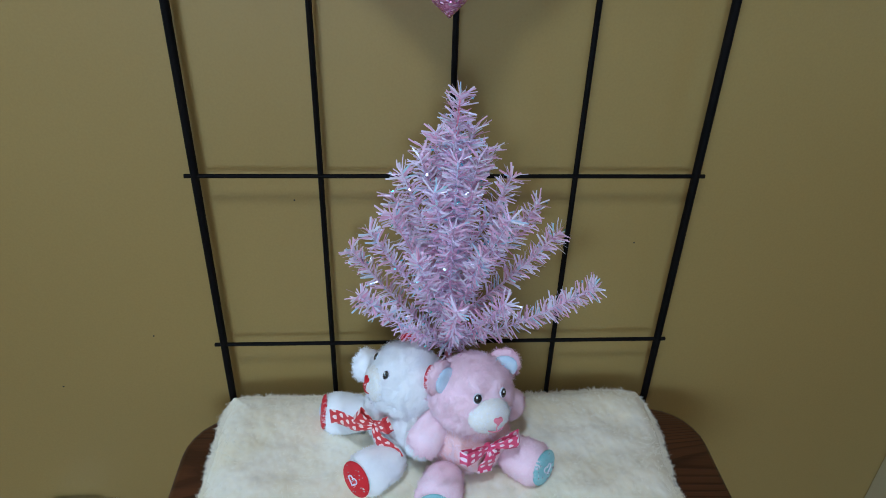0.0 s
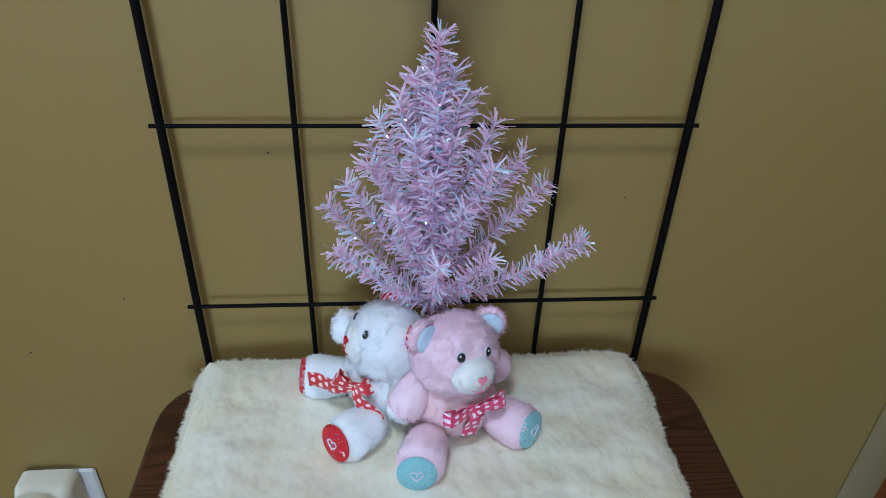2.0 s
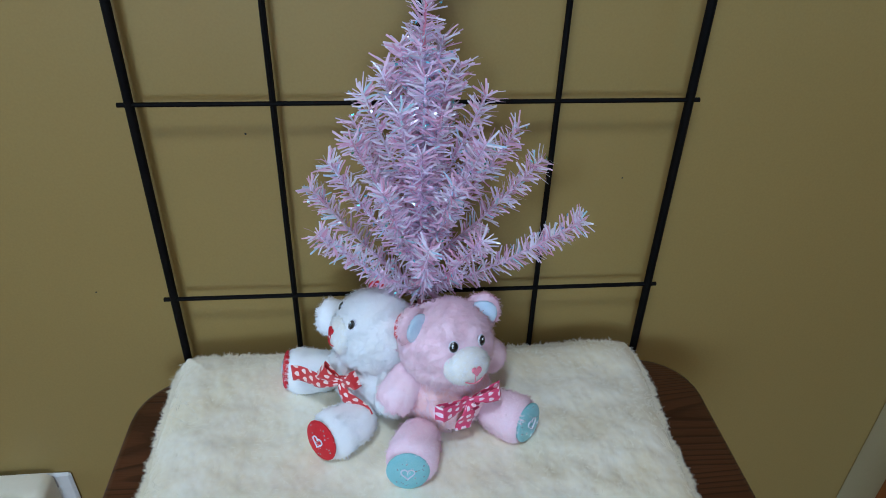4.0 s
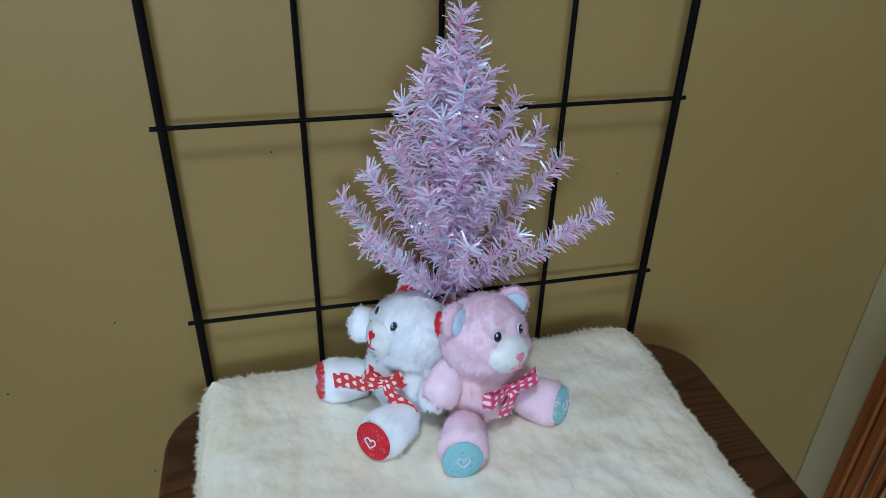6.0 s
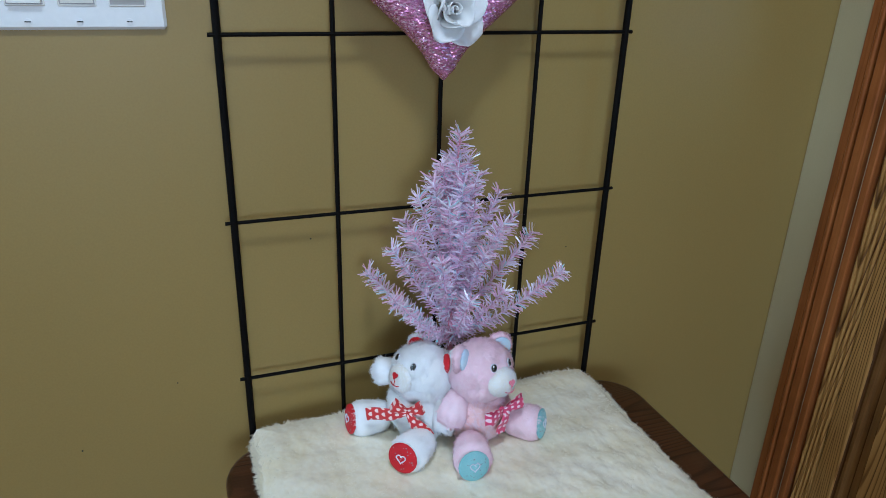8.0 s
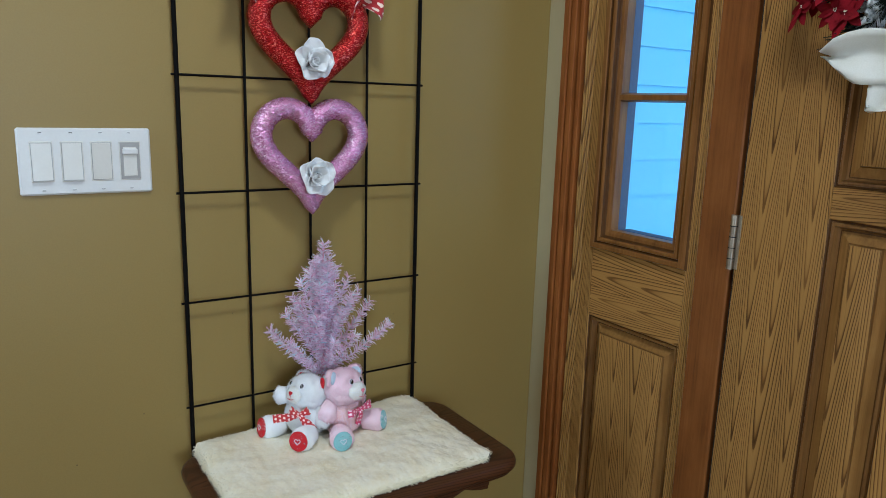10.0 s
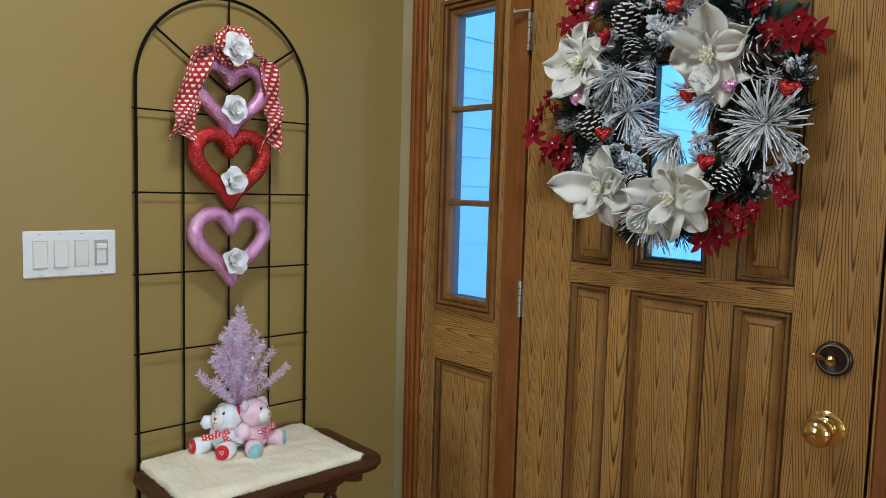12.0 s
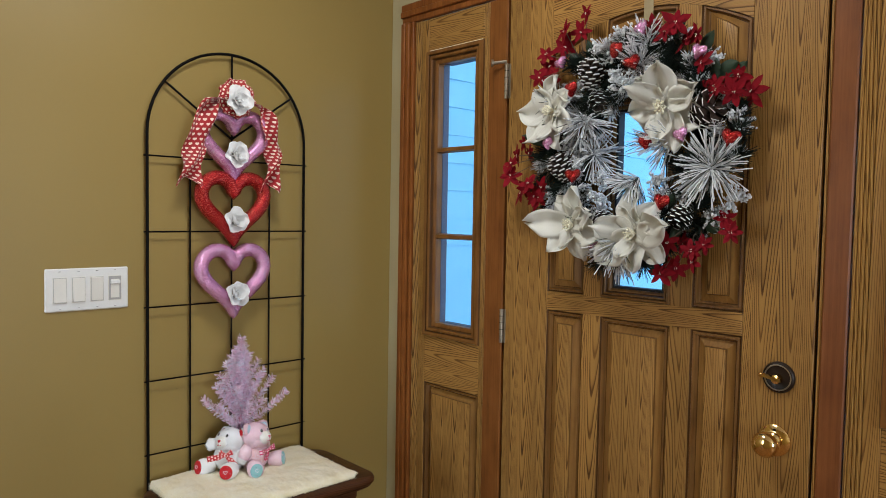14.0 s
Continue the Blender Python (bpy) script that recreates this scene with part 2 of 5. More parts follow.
M_BLACK_PLATE = surface("black_lacquer", (0.012, 0.007, 0.005), (0.022, 0.013, 0.009), 0.35, coat=0.08, spec=0.25)
M_NICKEL = surface("worn_nickel", (0.26, 0.22, 0.16), (0.42, 0.37, 0.29), 0.38, metal=0.9, scale=40, fine=300)
M_PLATE = surface("white_plastic", (0.70, 0.70, 0.68), (0.76, 0.76, 0.74), 0.36, scale=8, fine=200, bump=0.02)
M_ROCKER = surface("ivory_plastic", (0.68, 0.66, 0.60), (0.73, 0.71, 0.65), 0.34, scale=8, fine=200, bump=0.02)
M_SLOT = surface("painted_gap_shade", (0.36, 0.35, 0.33), (0.42, 0.41, 0.39), 0.6)
M_LIGHT_PLUG = surface("cream_plastic", (0.74, 0.67, 0.49), (0.80, 0.74, 0.57), 0.4, scale=8, fine=200, bump=0.02)
M_AMBER = surface("amber_plastic", (0.50, 0.24, 0.04), (0.60, 0.32, 0.07), 0.3, bump=0.0)
M_FUR = surface("cream_pile", (0.82, 0.73, 0.49), (0.90, 0.86, 0.72), 0.9, scale=16, fine=160, bump=0.0, spec=0.1)
M_FUR_TIP = surface("cream_pile_tip", (0.90, 0.83, 0.62), (0.94, 0.90, 0.76), 0.9, bump=0.0, spec=0.05, thin=0.12)
M_BACKING = surface("mat_backing", (0.55, 0.50, 0.38), (0.66, 0.60, 0.47), 0.9)
M_WPLUSH = surface("white_plush", (0.90, 0.90, 0.89), (0.95, 0.95, 0.94), 0.9, scale=30, fine=330, bump=0.25, depth=0.0010, spec=0.1)
M_WTIP = surface("white_plush_tip", (0.93, 0.93, 0.93), (0.97, 0.97, 0.97), 0.9, bump=0.0, spec=0.05, thin=0.12)
M_PTIP = surface("pink_plush_tip", (0.97, 0.73, 0.79), (0.98, 0.82, 0.87), 0.9, bump=0.0, spec=0.05, thin=0.12)
M_WMUZZLE = surface("ivory_velour", (0.84, 0.81, 0.72), (0.90, 0.88, 0.82), 0.9, scale=60, fine=900, bump=0.2, depth=0.0006, sheen=0.3, spec=0.1)
M_PPLUSH = surface("pink_plush", (0.92, 0.66, 0.73), (0.95, 0.76, 0.83), 0.9, scale=30, fine=330, bump=0.25, depth=0.0010, spec=0.1)
M_PBELLY = surface("rose_plush", (0.91, 0.60, 0.60), (0.94, 0.71, 0.70), 0.9, scale=30, fine=330, bump=0.25, depth=0.0010, spec=0.1)
M_EYE = surface("black_glass_eye", (0.004, 0.004, 0.005), (0.01, 0.01, 0.01), 0.08, coat=1.0)
M_EYE_RIM = surface("pale_eye_rim", (0.6, 0.6, 0.68), (0.75, 0.75, 0.8), 0.4)
M_RED_FELT = surface("red_velour", (0.46, 0.006, 0.012), (0.58, 0.012, 0.020), 0.6, scale=60, fine=900, bump=0.2, spec=0.3)
M_TEAL_FELT = surface("aqua_velour", (0.22, 0.47, 0.49), (0.33, 0.58, 0.60), 0.7, scale=60, fine=900, bump=0.2, sheen=0.2)
M_EAR_SATIN = surface("lavender_blue_satin", (0.50, 0.64, 0.76), (0.66, 0.78, 0.88), 0.35, scale=60, fine=900, bump=0.2)
M_SEQUIN = surface("silver_foil_dot", (0.8, 0.85, 0.9), (0.95, 0.95, 0.98), 0.2, metal=0.7)
M_PINK_THREAD = surface("pink_thread", (0.72, 0.20, 0.28), (0.82, 0.28, 0.36), 0.6)
M_RED_BOW = dotted("red_organza", (0.62, 0.022, 0.024), (0.92, 0.72, 0.66), 0.0086, 0.0052, 0.6)
M_PINK_BOW = dotted("pink_organza", (0.72, 0.055, 0.17), (0.93, 0.72, 0.78), 0.0086, 0.0050, 0.6)
M_HEART_RIBBON = dotted("heart_ribbon", (0.40, 0.007, 0.009), (0.86, 0.72, 0.60), 0.0125, 0.0074, 0.7)
M_PINK_GLITTER = glitter("pink_glitter", (0.50, 0.17, 0.36), (0.80, 0.41, 0.66), (1.0, 0.82, 0.96), size=0.0012, metal=0.7, rough=0.27, tilt=0.95)
M_RED_GLITTER = glitter("red_glitter", (0.25, 0.003, 0.005), (0.55, 0.012, 0.013), (1.0, 0.26, 0.18), size=0.0012, metal=0.7, rough=0.27, tilt=0.95)
M_ROSE = surface("white_foam_rose", (0.93, 0.93, 0.92), (0.97, 0.97, 0.96), 0.6, scale=30, fine=500, bump=0.05, thin=0.30)
M_TINSEL = tinsel_material()
M_GLINT = surface("iridescent_glint", (0.35, 0.95, 0.95), (0.75, 0.85, 1.0), 0.22, metal=1.0, bump=0.0, island=0.9)
M_TRUNK = surface("pink_foil_trunk", (0.70, 0.25, 0.34), (0.80, 0.36, 0.45), 0.35, scale=60, fine=600)
M_MAGNOLIA = surface("cream_silk_petal", (0.70, 0.69, 0.60), (0.82, 0.81, 0.75), 0.6, scale=18, fine=500, bump=0.15, thin=0.30)
M_STAMEN = surface("pale_stamen", (0.76, 0.72, 0.52), (0.84, 0.81, 0.66), 0.6)
M_POINSETTIA = surface("red_silk_petal", (0.11, 0.002, 0.006), (0.24, 0.004, 0.011), 0.8, scale=40, fine=500, bump=0.15, spec=0.15)
M_FLOCK = surface("flocked_needle", (0.44, 0.47, 0.49), (0.82, 0.83, 0.84), 0.9, scale=40, fine=700, bump=0.2, island=0.5)
M_SNOW_TUFT = surface("flocked_cedar", (0.50, 0.54, 0.57), (0.84, 0.86, 0.88), 0.9, scale=60, fine=900, bump=0.3, island=0.3)
M_DARK_PINE = surface("dark_pine", (0.004, 0.008, 0.006), (0.018, 0.028, 0.020), 0.7, scale=30, fine=300, island=0.5, spec=0.2)
M_LEAF = surface("dark_green_silk_leaf", (0.010, 0.028, 0.014), (0.030, 0.055, 0.028), 0.5, scale=30, fine=300)
M_CONE = surface("pine_cone", (0.018, 0.010, 0.006), (0.052, 0.030, 0.019), 0.6, scale=60, fine=500)
M_CONE_TIP = surface("frosted_cone_tip", (0.68, 0.68, 0.67), (0.86, 0.86, 0.86), 0.8, scale=80, fine=700)
M_TWIG = surface("brown_twig", (0.045, 0.025, 0.014), (0.10, 0.06, 0.035), 0.7, scale=40, fine=300)
M_HANGER = surface("brushed_brass_strap", (0.32, 0.26, 0.15), (0.45, 0.37, 0.22), 0.35, metal=0.9)
# bluish shadow on the white outer frame, put into the base colour
M_OUTER = surface("shadowed_white_paint", (0.060, 0.070, 0.105), (0.085, 0.098, 0.140), 0.6)
M_SIDING = surface("pale_blue_siding", (0.38, 0.74, 0.88), (0.43, 0.80, 0.93), 0.6, scale=1.0, fine=60)
M_SNOW = surface("snow", (0.78, 0.80, 0.84), (0.86, 0.87, 0.90), 0.8, scale=0.3, fine=8, bump=0.4, depth=0.05)
M_BARK = surface("grey_bark", (0.10, 0.085, 0.075), (0.20, 0.18, 0.16), 0.85, scale=4, fine=60)
M_DARK_GLASS = surface("dark_house_glass", (0.03, 0.04, 0.06), (0.06, 0.07, 0.09), 0.1)
M_PANE = pane_material("clear_pane")

# ---------------------------------------------------------------- builders
class Shape:
    """Vertices and faces of one mesh."""

    def __init__(self):
        self.v, self.f, self.m, self.n, self.uv = [], [], [], {}, {}

    def add(self, verts, faces, slot=0, normals=None):
        k = len(self.v)
        self.v += [tuple(p) for p in verts]
        self.f += [tuple(i + k for i in q) for q in faces]
        self.m += [slot] * len(faces)
        if normals:
            self.n.update({k + i: tuple(q) for i, q in enumerate(normals)})
        return k

    def box(self, lo, hi, bevel=0.0015, slot=0):
        (x0, y0, z0), (x1, y1, z1) = lo, hi
        b = min(bevel, 0.45 * min(x1 - x0, y1 - y0, z1 - z0))
        vs, at = [], {}
        for i, x in enumerate((x0, x1)):
            for j, y in enumerate((y0, y1)):
                for k, z in enumerate((z0, z1)):
                    sx, sy, sz = b * (1 - 2 * i), b * (1 - 2 * j), b * (1 - 2 * k)
                    at[i, j, k] = len(vs)
                    vs += [(x, y + sy, z + sz), (x + sx, y, z + sz), (x + sx, y + sy, z)]
        g = lambda i, j, k, a: at[i, j, k] + a
        fs = []
        for s in (0, 1):
            fs.append([g(s, 0, 0, 0), g(s, 0, 1, 0), g(s, 1, 1, 0), g(s, 1, 0, 0)][:: 1 if s == 0 else -1])
            fs.append([g(0, s, 0, 1), g(1, s, 0, 1), g(1, s, 1, 1), g(0, s, 1, 1)][:: 1 if s == 0 else -1])
            fs.append([g(0, 0, s, 2), g(0, 1, s, 2), g(1, 1, s, 2), g(1, 0, s, 2)][:: 1 if s == 0 else -1])
        for p in (0, 1):
            for q in (0, 1):
                w = 1 if p == q else -1
                fs.append([g(p, q, 0, 0), g(p, q, 1, 0), g(p, q, 1, 1), g(p, q, 0, 1)][::-w])
                fs.append([g(p, 0, q, 0), g(p, 1, q, 0), g(p, 1, q, 2), g(p, 0, q, 2)][::w])
                fs.append([g(0, p, q, 1), g(1, p, q, 1), g(1, p, q, 2), g(0, p, q, 2)][::-w])
                for r in (0, 1):
                    tri = [g(p, q, r, 0), g(p, q, r, 1), g(p, q, r, 2)]
                    fs.append(tri[:: -1 if (p + q + r) % 2 else 1])
        self.add(vs, fs, slot)
        return self

    def tube(self, pts, r, sides=8, closed=False, slot=0, up=None):
        pts = [Vector(p) for p in pts]
        n = len(pts)
        rad = r if callable(r) else (lambda s: r)
        vs = []
        ref = Vector(up) if up else None
        for i, p in enumerate(pts):
            a, b = (pts[i - 1], pts[(i + 1) % n]) if closed else (pts[max(i - 1, 0)], pts[min(i + 1, n - 1)])
            t = (b - a).normalized() if (b - a).length > 1e-9 else Vector((0, 0, 1))
            if ref is None:
                ref = Vector((0, 0, 1)) if abs(t.z) < 0.9 else Vector((1, 0, 0))
            e1 = (ref - t * ref.dot(t)).normalized()
            e2 = t.cross(e1)
            if up is None:
                ref = e1
            q = rad(i / max(n - 1, 1))
            vs += [p + (e1 * math.cos(2 * math.pi * k / sides) + e2 * math.sin(2 * math.pi * k / sides)) * q for k in range(sides)]
        fs = []
        for i in range(n if closed else n - 1):
            for k in range(sides):
                j = (i + 1) % n
                fs.append((i * sides + k, i * sides + (k + 1) % sides, j * sides + (k + 1) % sides, j * sides + k))
        if not closed:
            fs += [tuple(range(sides - 1, -1, -1)), tuple((n - 1) * sides + k for k in range(sides))]
        self.add(vs, fs, slot)
        return self

    def lathe(self, profile, sides=24, m=None, slot=0):
        """profile: (radius, height) from one end to the other, turned about z and laid by m."""
        m = m or Matrix()
        vs = [m @ Vector((r * math.cos(2 * math.pi * k / sides), r * math.sin(2 * math.pi * k / sides), z)) for r, z in profile for k in range(sides)]
        fs = [(i * sides + k, i * sides + (k + 1) % sides, (i + 1) * sides + (k + 1) % sides, (i + 1) * sides + k) for i in range(len(profile) - 1) for k in range(sides)]
        fs += [tuple(range(sides - 1, -1, -1)), tuple((len(profile) - 1) * sides + k for k in range(sides))]
        self.add(vs, fs, slot)
        return self

    def ball(self, c, radii, turn=None, seg=20, rings=12, rough=0.0, slot=0, seed=0.0):
        turn, c = turn or Matrix.Identity(3), Vector(c)
        vs, ns = [], []
        for i in range(rings + 1):
            th = math.pi * i / rings
            for k in range(seg):
                ph = 2 * math.pi * k / seg
                d = Vector((math.sin(th) * math.cos(ph), math.sin(th) * math.sin(ph), math.cos(th)))
                w = 1 + rough * noise.noise(d * 2.2 + Vector((seed, seed, seed)))
                vs.append(c + turn @ Vector((d.x * radii[0], d.y * radii[1], d.z * radii[2])) * w)
                ns.append((turn @ Vector((d.x / radii[0], d.y / radii[1], d.z / radii[2]))).normalized())
        fs = [(i * seg + k, (i + 1) * seg + k, (i + 1) * seg + (k + 1) % seg, i * seg + (k + 1) % seg) for i in range(rings) for k in range(seg)]
        self.add(vs, fs, slot, ns)
        return self

    def grid(self, fn, nu, nv, slot=0, size=None):
        """A sheet fn(u, v), u and v from 0 to 1; size: its width and length in metres, for the UV map."""
        vs = [fn(i / nu, j / nv) for j in range(nv + 1) for i in range(nu + 1)]
        fs = [(j * (nu + 1) + i, j * (nu + 1) + i + 1, (j + 1) * (nu + 1) + i + 1, (j + 1) * (nu + 1) + i) for j in range(nv) for i in range(nu)]
        k = self.add(vs, fs, slot)
        if size:
            for j in range(nv + 1):
                for i in range(nu + 1):
                    self.uv[k + j * (nu + 1) + i] = (size[0] * i / nu, size[1] * j / nv)
        return self

    def blade(self, root, way, width, side, normal=None, slot=0, bend=None):
        """A strand: a thin tapered leaf from root along way."""
        root, way, s = Vector(root), Vector(way), Vector(side).normalized() * (width / 2)
        if normal and s.cross(way).dot(Vector(normal)) < 0:
            s = -s
        if bend is None:
            self.add([root - s, root + s, root + way], [(0, 1, 2)], slot, [normal] * 3 if normal else None)
        else:
            mid = root + way * 0.55
            end = root + way + Vector(bend)
            self.add([root - s, root + s, mid + s, mid - s, end + s * 0.8, end - s * 0.8], [(0, 1, 2, 3), (3, 2, 4, 5)], slot, [normal] * 6 if normal else None)

    def prism(self, outline, y0, y1, slot=0):
        """An outline of (x, z) given thickness from y0 to y1."""
        n = len(outline)
        vs = [(x, y0, z) for x, z in outline] + [(x, y1, z) for x, z in outline]
        fs = [tuple(range(n)), tuple(range(2 * n - 1, n - 1, -1))] + [(i, n + i, n + (i + 1) % n, (i + 1) % n) for i in range(n)]
        self.add(vs, fs, slot)
        return self

    def rings(self, loops, slot=0, cap=True):
        """Closed loops of equally many points, joined one to the next; the last one is capped."""
        n = len(loops[0])
        vs = [p for lp in loops for p in lp]
        fs = [(i * n + k, i * n + (k + 1) % n, (i + 1) * n + (k + 1) % n, (i + 1) * n + k) for i in range(len(loops) - 1) for k in range(n)]
        if cap:
            fs.append(tuple((len(loops) - 1) * n + k for k in range(n)))
        self.add(vs, fs, slot)
        return self

    def mesh(self, name, materials, sharp=40):
        me = bpy.data.meshes.new(name)
        me.from_pydata(self.v, [], self.f)
        for m in materials:
            me.materials.append(m)
        me.polygons.foreach_set("material_index", self.m)
        me.polygons.foreach_set("use_smooth", [True] * len(self.f))
        if self.uv:
            lay = me.uv_layers.new(name="UVMap")
            for lp in me.loops:
                lay.data[lp.index].uv = self.uv.get(lp.vertex_index, (0, 0))
        me.update()
        if self.n:
            me.normals_split_custom_set_from_vertices([self.n.get(i, (0, 0, 0)) for i in range(len(self.v))])
        else:
            me.set_sharp_from_angle(angle=radians(sharp))
        return me


def listed(m):
    return list(m) if isinstance(m, (list, tuple)) else [m]


def part(name, shape, material, parent, label="", m=None, sharp=40):
    """One mesh under a thing or under a part."""
    ob = new(name, shape if isinstance(shape, bpy.types.Mesh) else shape.mesh(name, listed(material), sharp))
    ob.parent = parent
    if m is not None:
        ob.matrix_basis = m
    return tagged(ob, label)


def thing(name, m, label, category, group="", kind=""):
    ob = new(name)
    ob.empty_display_size = 0.05
    ob.matrix_basis = m
    return tagged(ob, label, category, group, kind)


def solid(name, shape, material, label, category, kind="", m=None):
    ob = new(name, shape.mesh(name, listed(material)))
    if m is not None:
        ob.matrix_basis = m
    return tagged(ob, label, category, "", kind)


def any_way():
    v = Vector((random.gauss(0, 1), random.gauss(0, 1), random.gauss(0, 1)))
    return v.normalized()


def turned(direction, spin=0.0):
    """A 3 x 3 turn that takes -y to the direction, kept upright."""
    d = Vector(direction).normalized()
    return (d.to_track_quat("-Y", "Z").to_matrix()) @ Matrix.Rotation(spin, 3, "Y")


def round_rect(hx, hy, r, z, n=7):
    out = []
    for cx, cy, a0 in ((hx - r, hy - r, 0), (-hx + r, hy - r, 90), (-hx + r, -hy + r, 180), (hx - r, -hy + r, 270)):
        for i in range(n + 1):
            a = radians(a0 + 90 * i / n)
            out.append((cx + r * math.cos(a), cy + r * math.sin(a), z))
    return out


# on the door's wall: x along the wall to the south, -y into the room, z up
DOOR_X = 0.885
ON_EAST = pose(DOOR_X, 0, 0, 0, 0, -90)

# ---------------------------------------------------------------- the room
W_X, H_CEIL, WEST, SOUTH = 0.889, 2.55, -3.4, -5.0
solid("floor", Shape().box((WEST - 0.2, SOUTH - 0.2, -0.1), (W_X + 0.2, 0.2, 0.0)), M_FLOOR, "brown oak floor of the entry hall", "floor", "structure")
solid("ceiling", Shape().box((WEST - 0.2, SOUTH - 0.2, H_CEIL), (W_X + 0.2, 0.2, H_CEIL + 0.1)), M_CEIL, "plain off-white ceiling of the entry hall", "ceiling", "structure")
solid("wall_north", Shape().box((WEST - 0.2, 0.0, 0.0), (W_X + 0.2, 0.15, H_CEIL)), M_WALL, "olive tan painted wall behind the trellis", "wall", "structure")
UNIT_L, UNIT_R, UNIT_TOP = 0.128, 1.955, 2.11   # the frame of door and sidelights in the wall
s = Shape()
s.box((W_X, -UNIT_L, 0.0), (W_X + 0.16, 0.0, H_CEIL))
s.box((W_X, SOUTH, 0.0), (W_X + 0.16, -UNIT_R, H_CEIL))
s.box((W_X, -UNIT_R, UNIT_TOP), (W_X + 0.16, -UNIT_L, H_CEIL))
solid("wall_east", s, M_WALL_EAST, "olive painted wall round the front door, coloured pale for the light on it", "wall", "structure")


def wall_with_window(name, along, at, lo, hi, w0, w1, z0, z1, out):
    """A wall along x or y from lo to hi with one window opening."""
    s = Shape()
    a, b = (at, at + out) if out > 0 else (at + out, at)
    for p, q, r, t in ((lo, w0, 0, H_CEIL), (w1, hi, 0, H_CEIL), (w0, w1, 0, z0), (w0, w1, z1, H_CEIL)):
        s.box((p, a, r) if along == "x" else (a, p, r), (q, b, t) if along == "x" else (b, q, t))
    solid(name, s, M_WALL, "olive tan painted wall with a window", "wall", "structure")


wall_with_window("wall_west", "y", WEST, SOUTH, 0.0, -1.10, -0.10, 0.75, 2.05, -0.15)
wall_with_window("wall_south", "x", SOUTH, WEST, W_X, -1.15, 0.05, 0.75, 2.05, -0.15)
# unseen partition, added to keep west window light off the door's lock side
solid("wall_inner", Shape().box((-1.72, SOUTH, 0.0), (-1.60, -0.92, H_CEIL)), M_WALL, "added unseen wall that shades the lock side of the door", "wall", "structure")
s = Shape()
s.lathe([(0.001, 0.0), (0.40, 0.0), (0.42, -0.015), (0.42, -0.03), (0.41, -0.034)], 48, pose(-0.05, -0.95, H_CEIL))
solid("ceiling_light", s, M_PLATE, "flat round white ceiling light of the hall", "ceiling light")
s = Shape().box((WEST, -0.014, 0.0), (0.90, 0.0, 0.10), 0.004)
solid("baseboard", s, M_PINE_X, "varnished pine baseboard along the wall", "baseboard", "structure")


# ---------------------------------------------------------------- front door with its frame and sidelights
def raised_panel(parent, outline, name="panel", mat=None, deep=0.013, back=0.0):
    """A recessed panel with a moulded edge and a raised field. outline: (x, z), anticlockwise seen from the room."""
    cx = sum(p[0] for p in outline) / len(outline)
    xs, zs = [p[0] for p in outline], [p[1] for p in outline]
    hx, hz = (max(xs) - min(xs)) / 2, (max(zs) - min(zs)) / 2
    cz = (max(zs) + min(zs)) / 2

    def loop(inset, y):
        return [(cx + (x - cx) * (hx - inset) / hx, y + back, cz + (z - cz) * (hz - inset) / hz) for x, z in outline]
    s = Shape().rings([loop(0, 0.001), loop(0.0022, 0.0045), loop(0.004, 0.0045)], 3, False)
    s.rings([loop(0.004, 0.0045), loop(0.0055, 0.002), loop(0.010, 0.002), loop(0.013, 0.011), loop(0.016, deep)], 1, False)
    s.rings([loop(0.016, deep), loop(0.018, deep)], 3, False)
    s.rings([loop(0.018, deep), loop(0.035, 0.0055)], 2, False)
    s.rings([loop(0.035, 0.0055), loop(0.0365, 0.0065), loop(0.038, 0.0025)], 1, False)
    s.rings([loop(0.038, 0.0025), loop(0.040, 0.002)])
    return part(name, s, [mat or M_PINE, M_MOULD, M_BEVEL, M_GROOVE], parent, sharp=25)


def rect(x0, x1, z0, z1):
    return [(x0, z0), (x1, z0), (x1, z1), (x0, z1)]


def board(parent, name, x0, x1, z0, z1, mat, y0=0.0, y1=0.042, bevel=0.002, label=""):
    return part(name, Shape().box((x0, y0, z0), (x1, y1, z1), bevel), mat, parent, label)


def pane(parent, x0, x1, z0, z1, y):
    ob = part("pane", Shape().box((x0, y, z0), (x1, y + 0.005, z1), 0.0005), M_PANE, parent, "clear window glass")
    ob.visible_shadow = False
    return ob


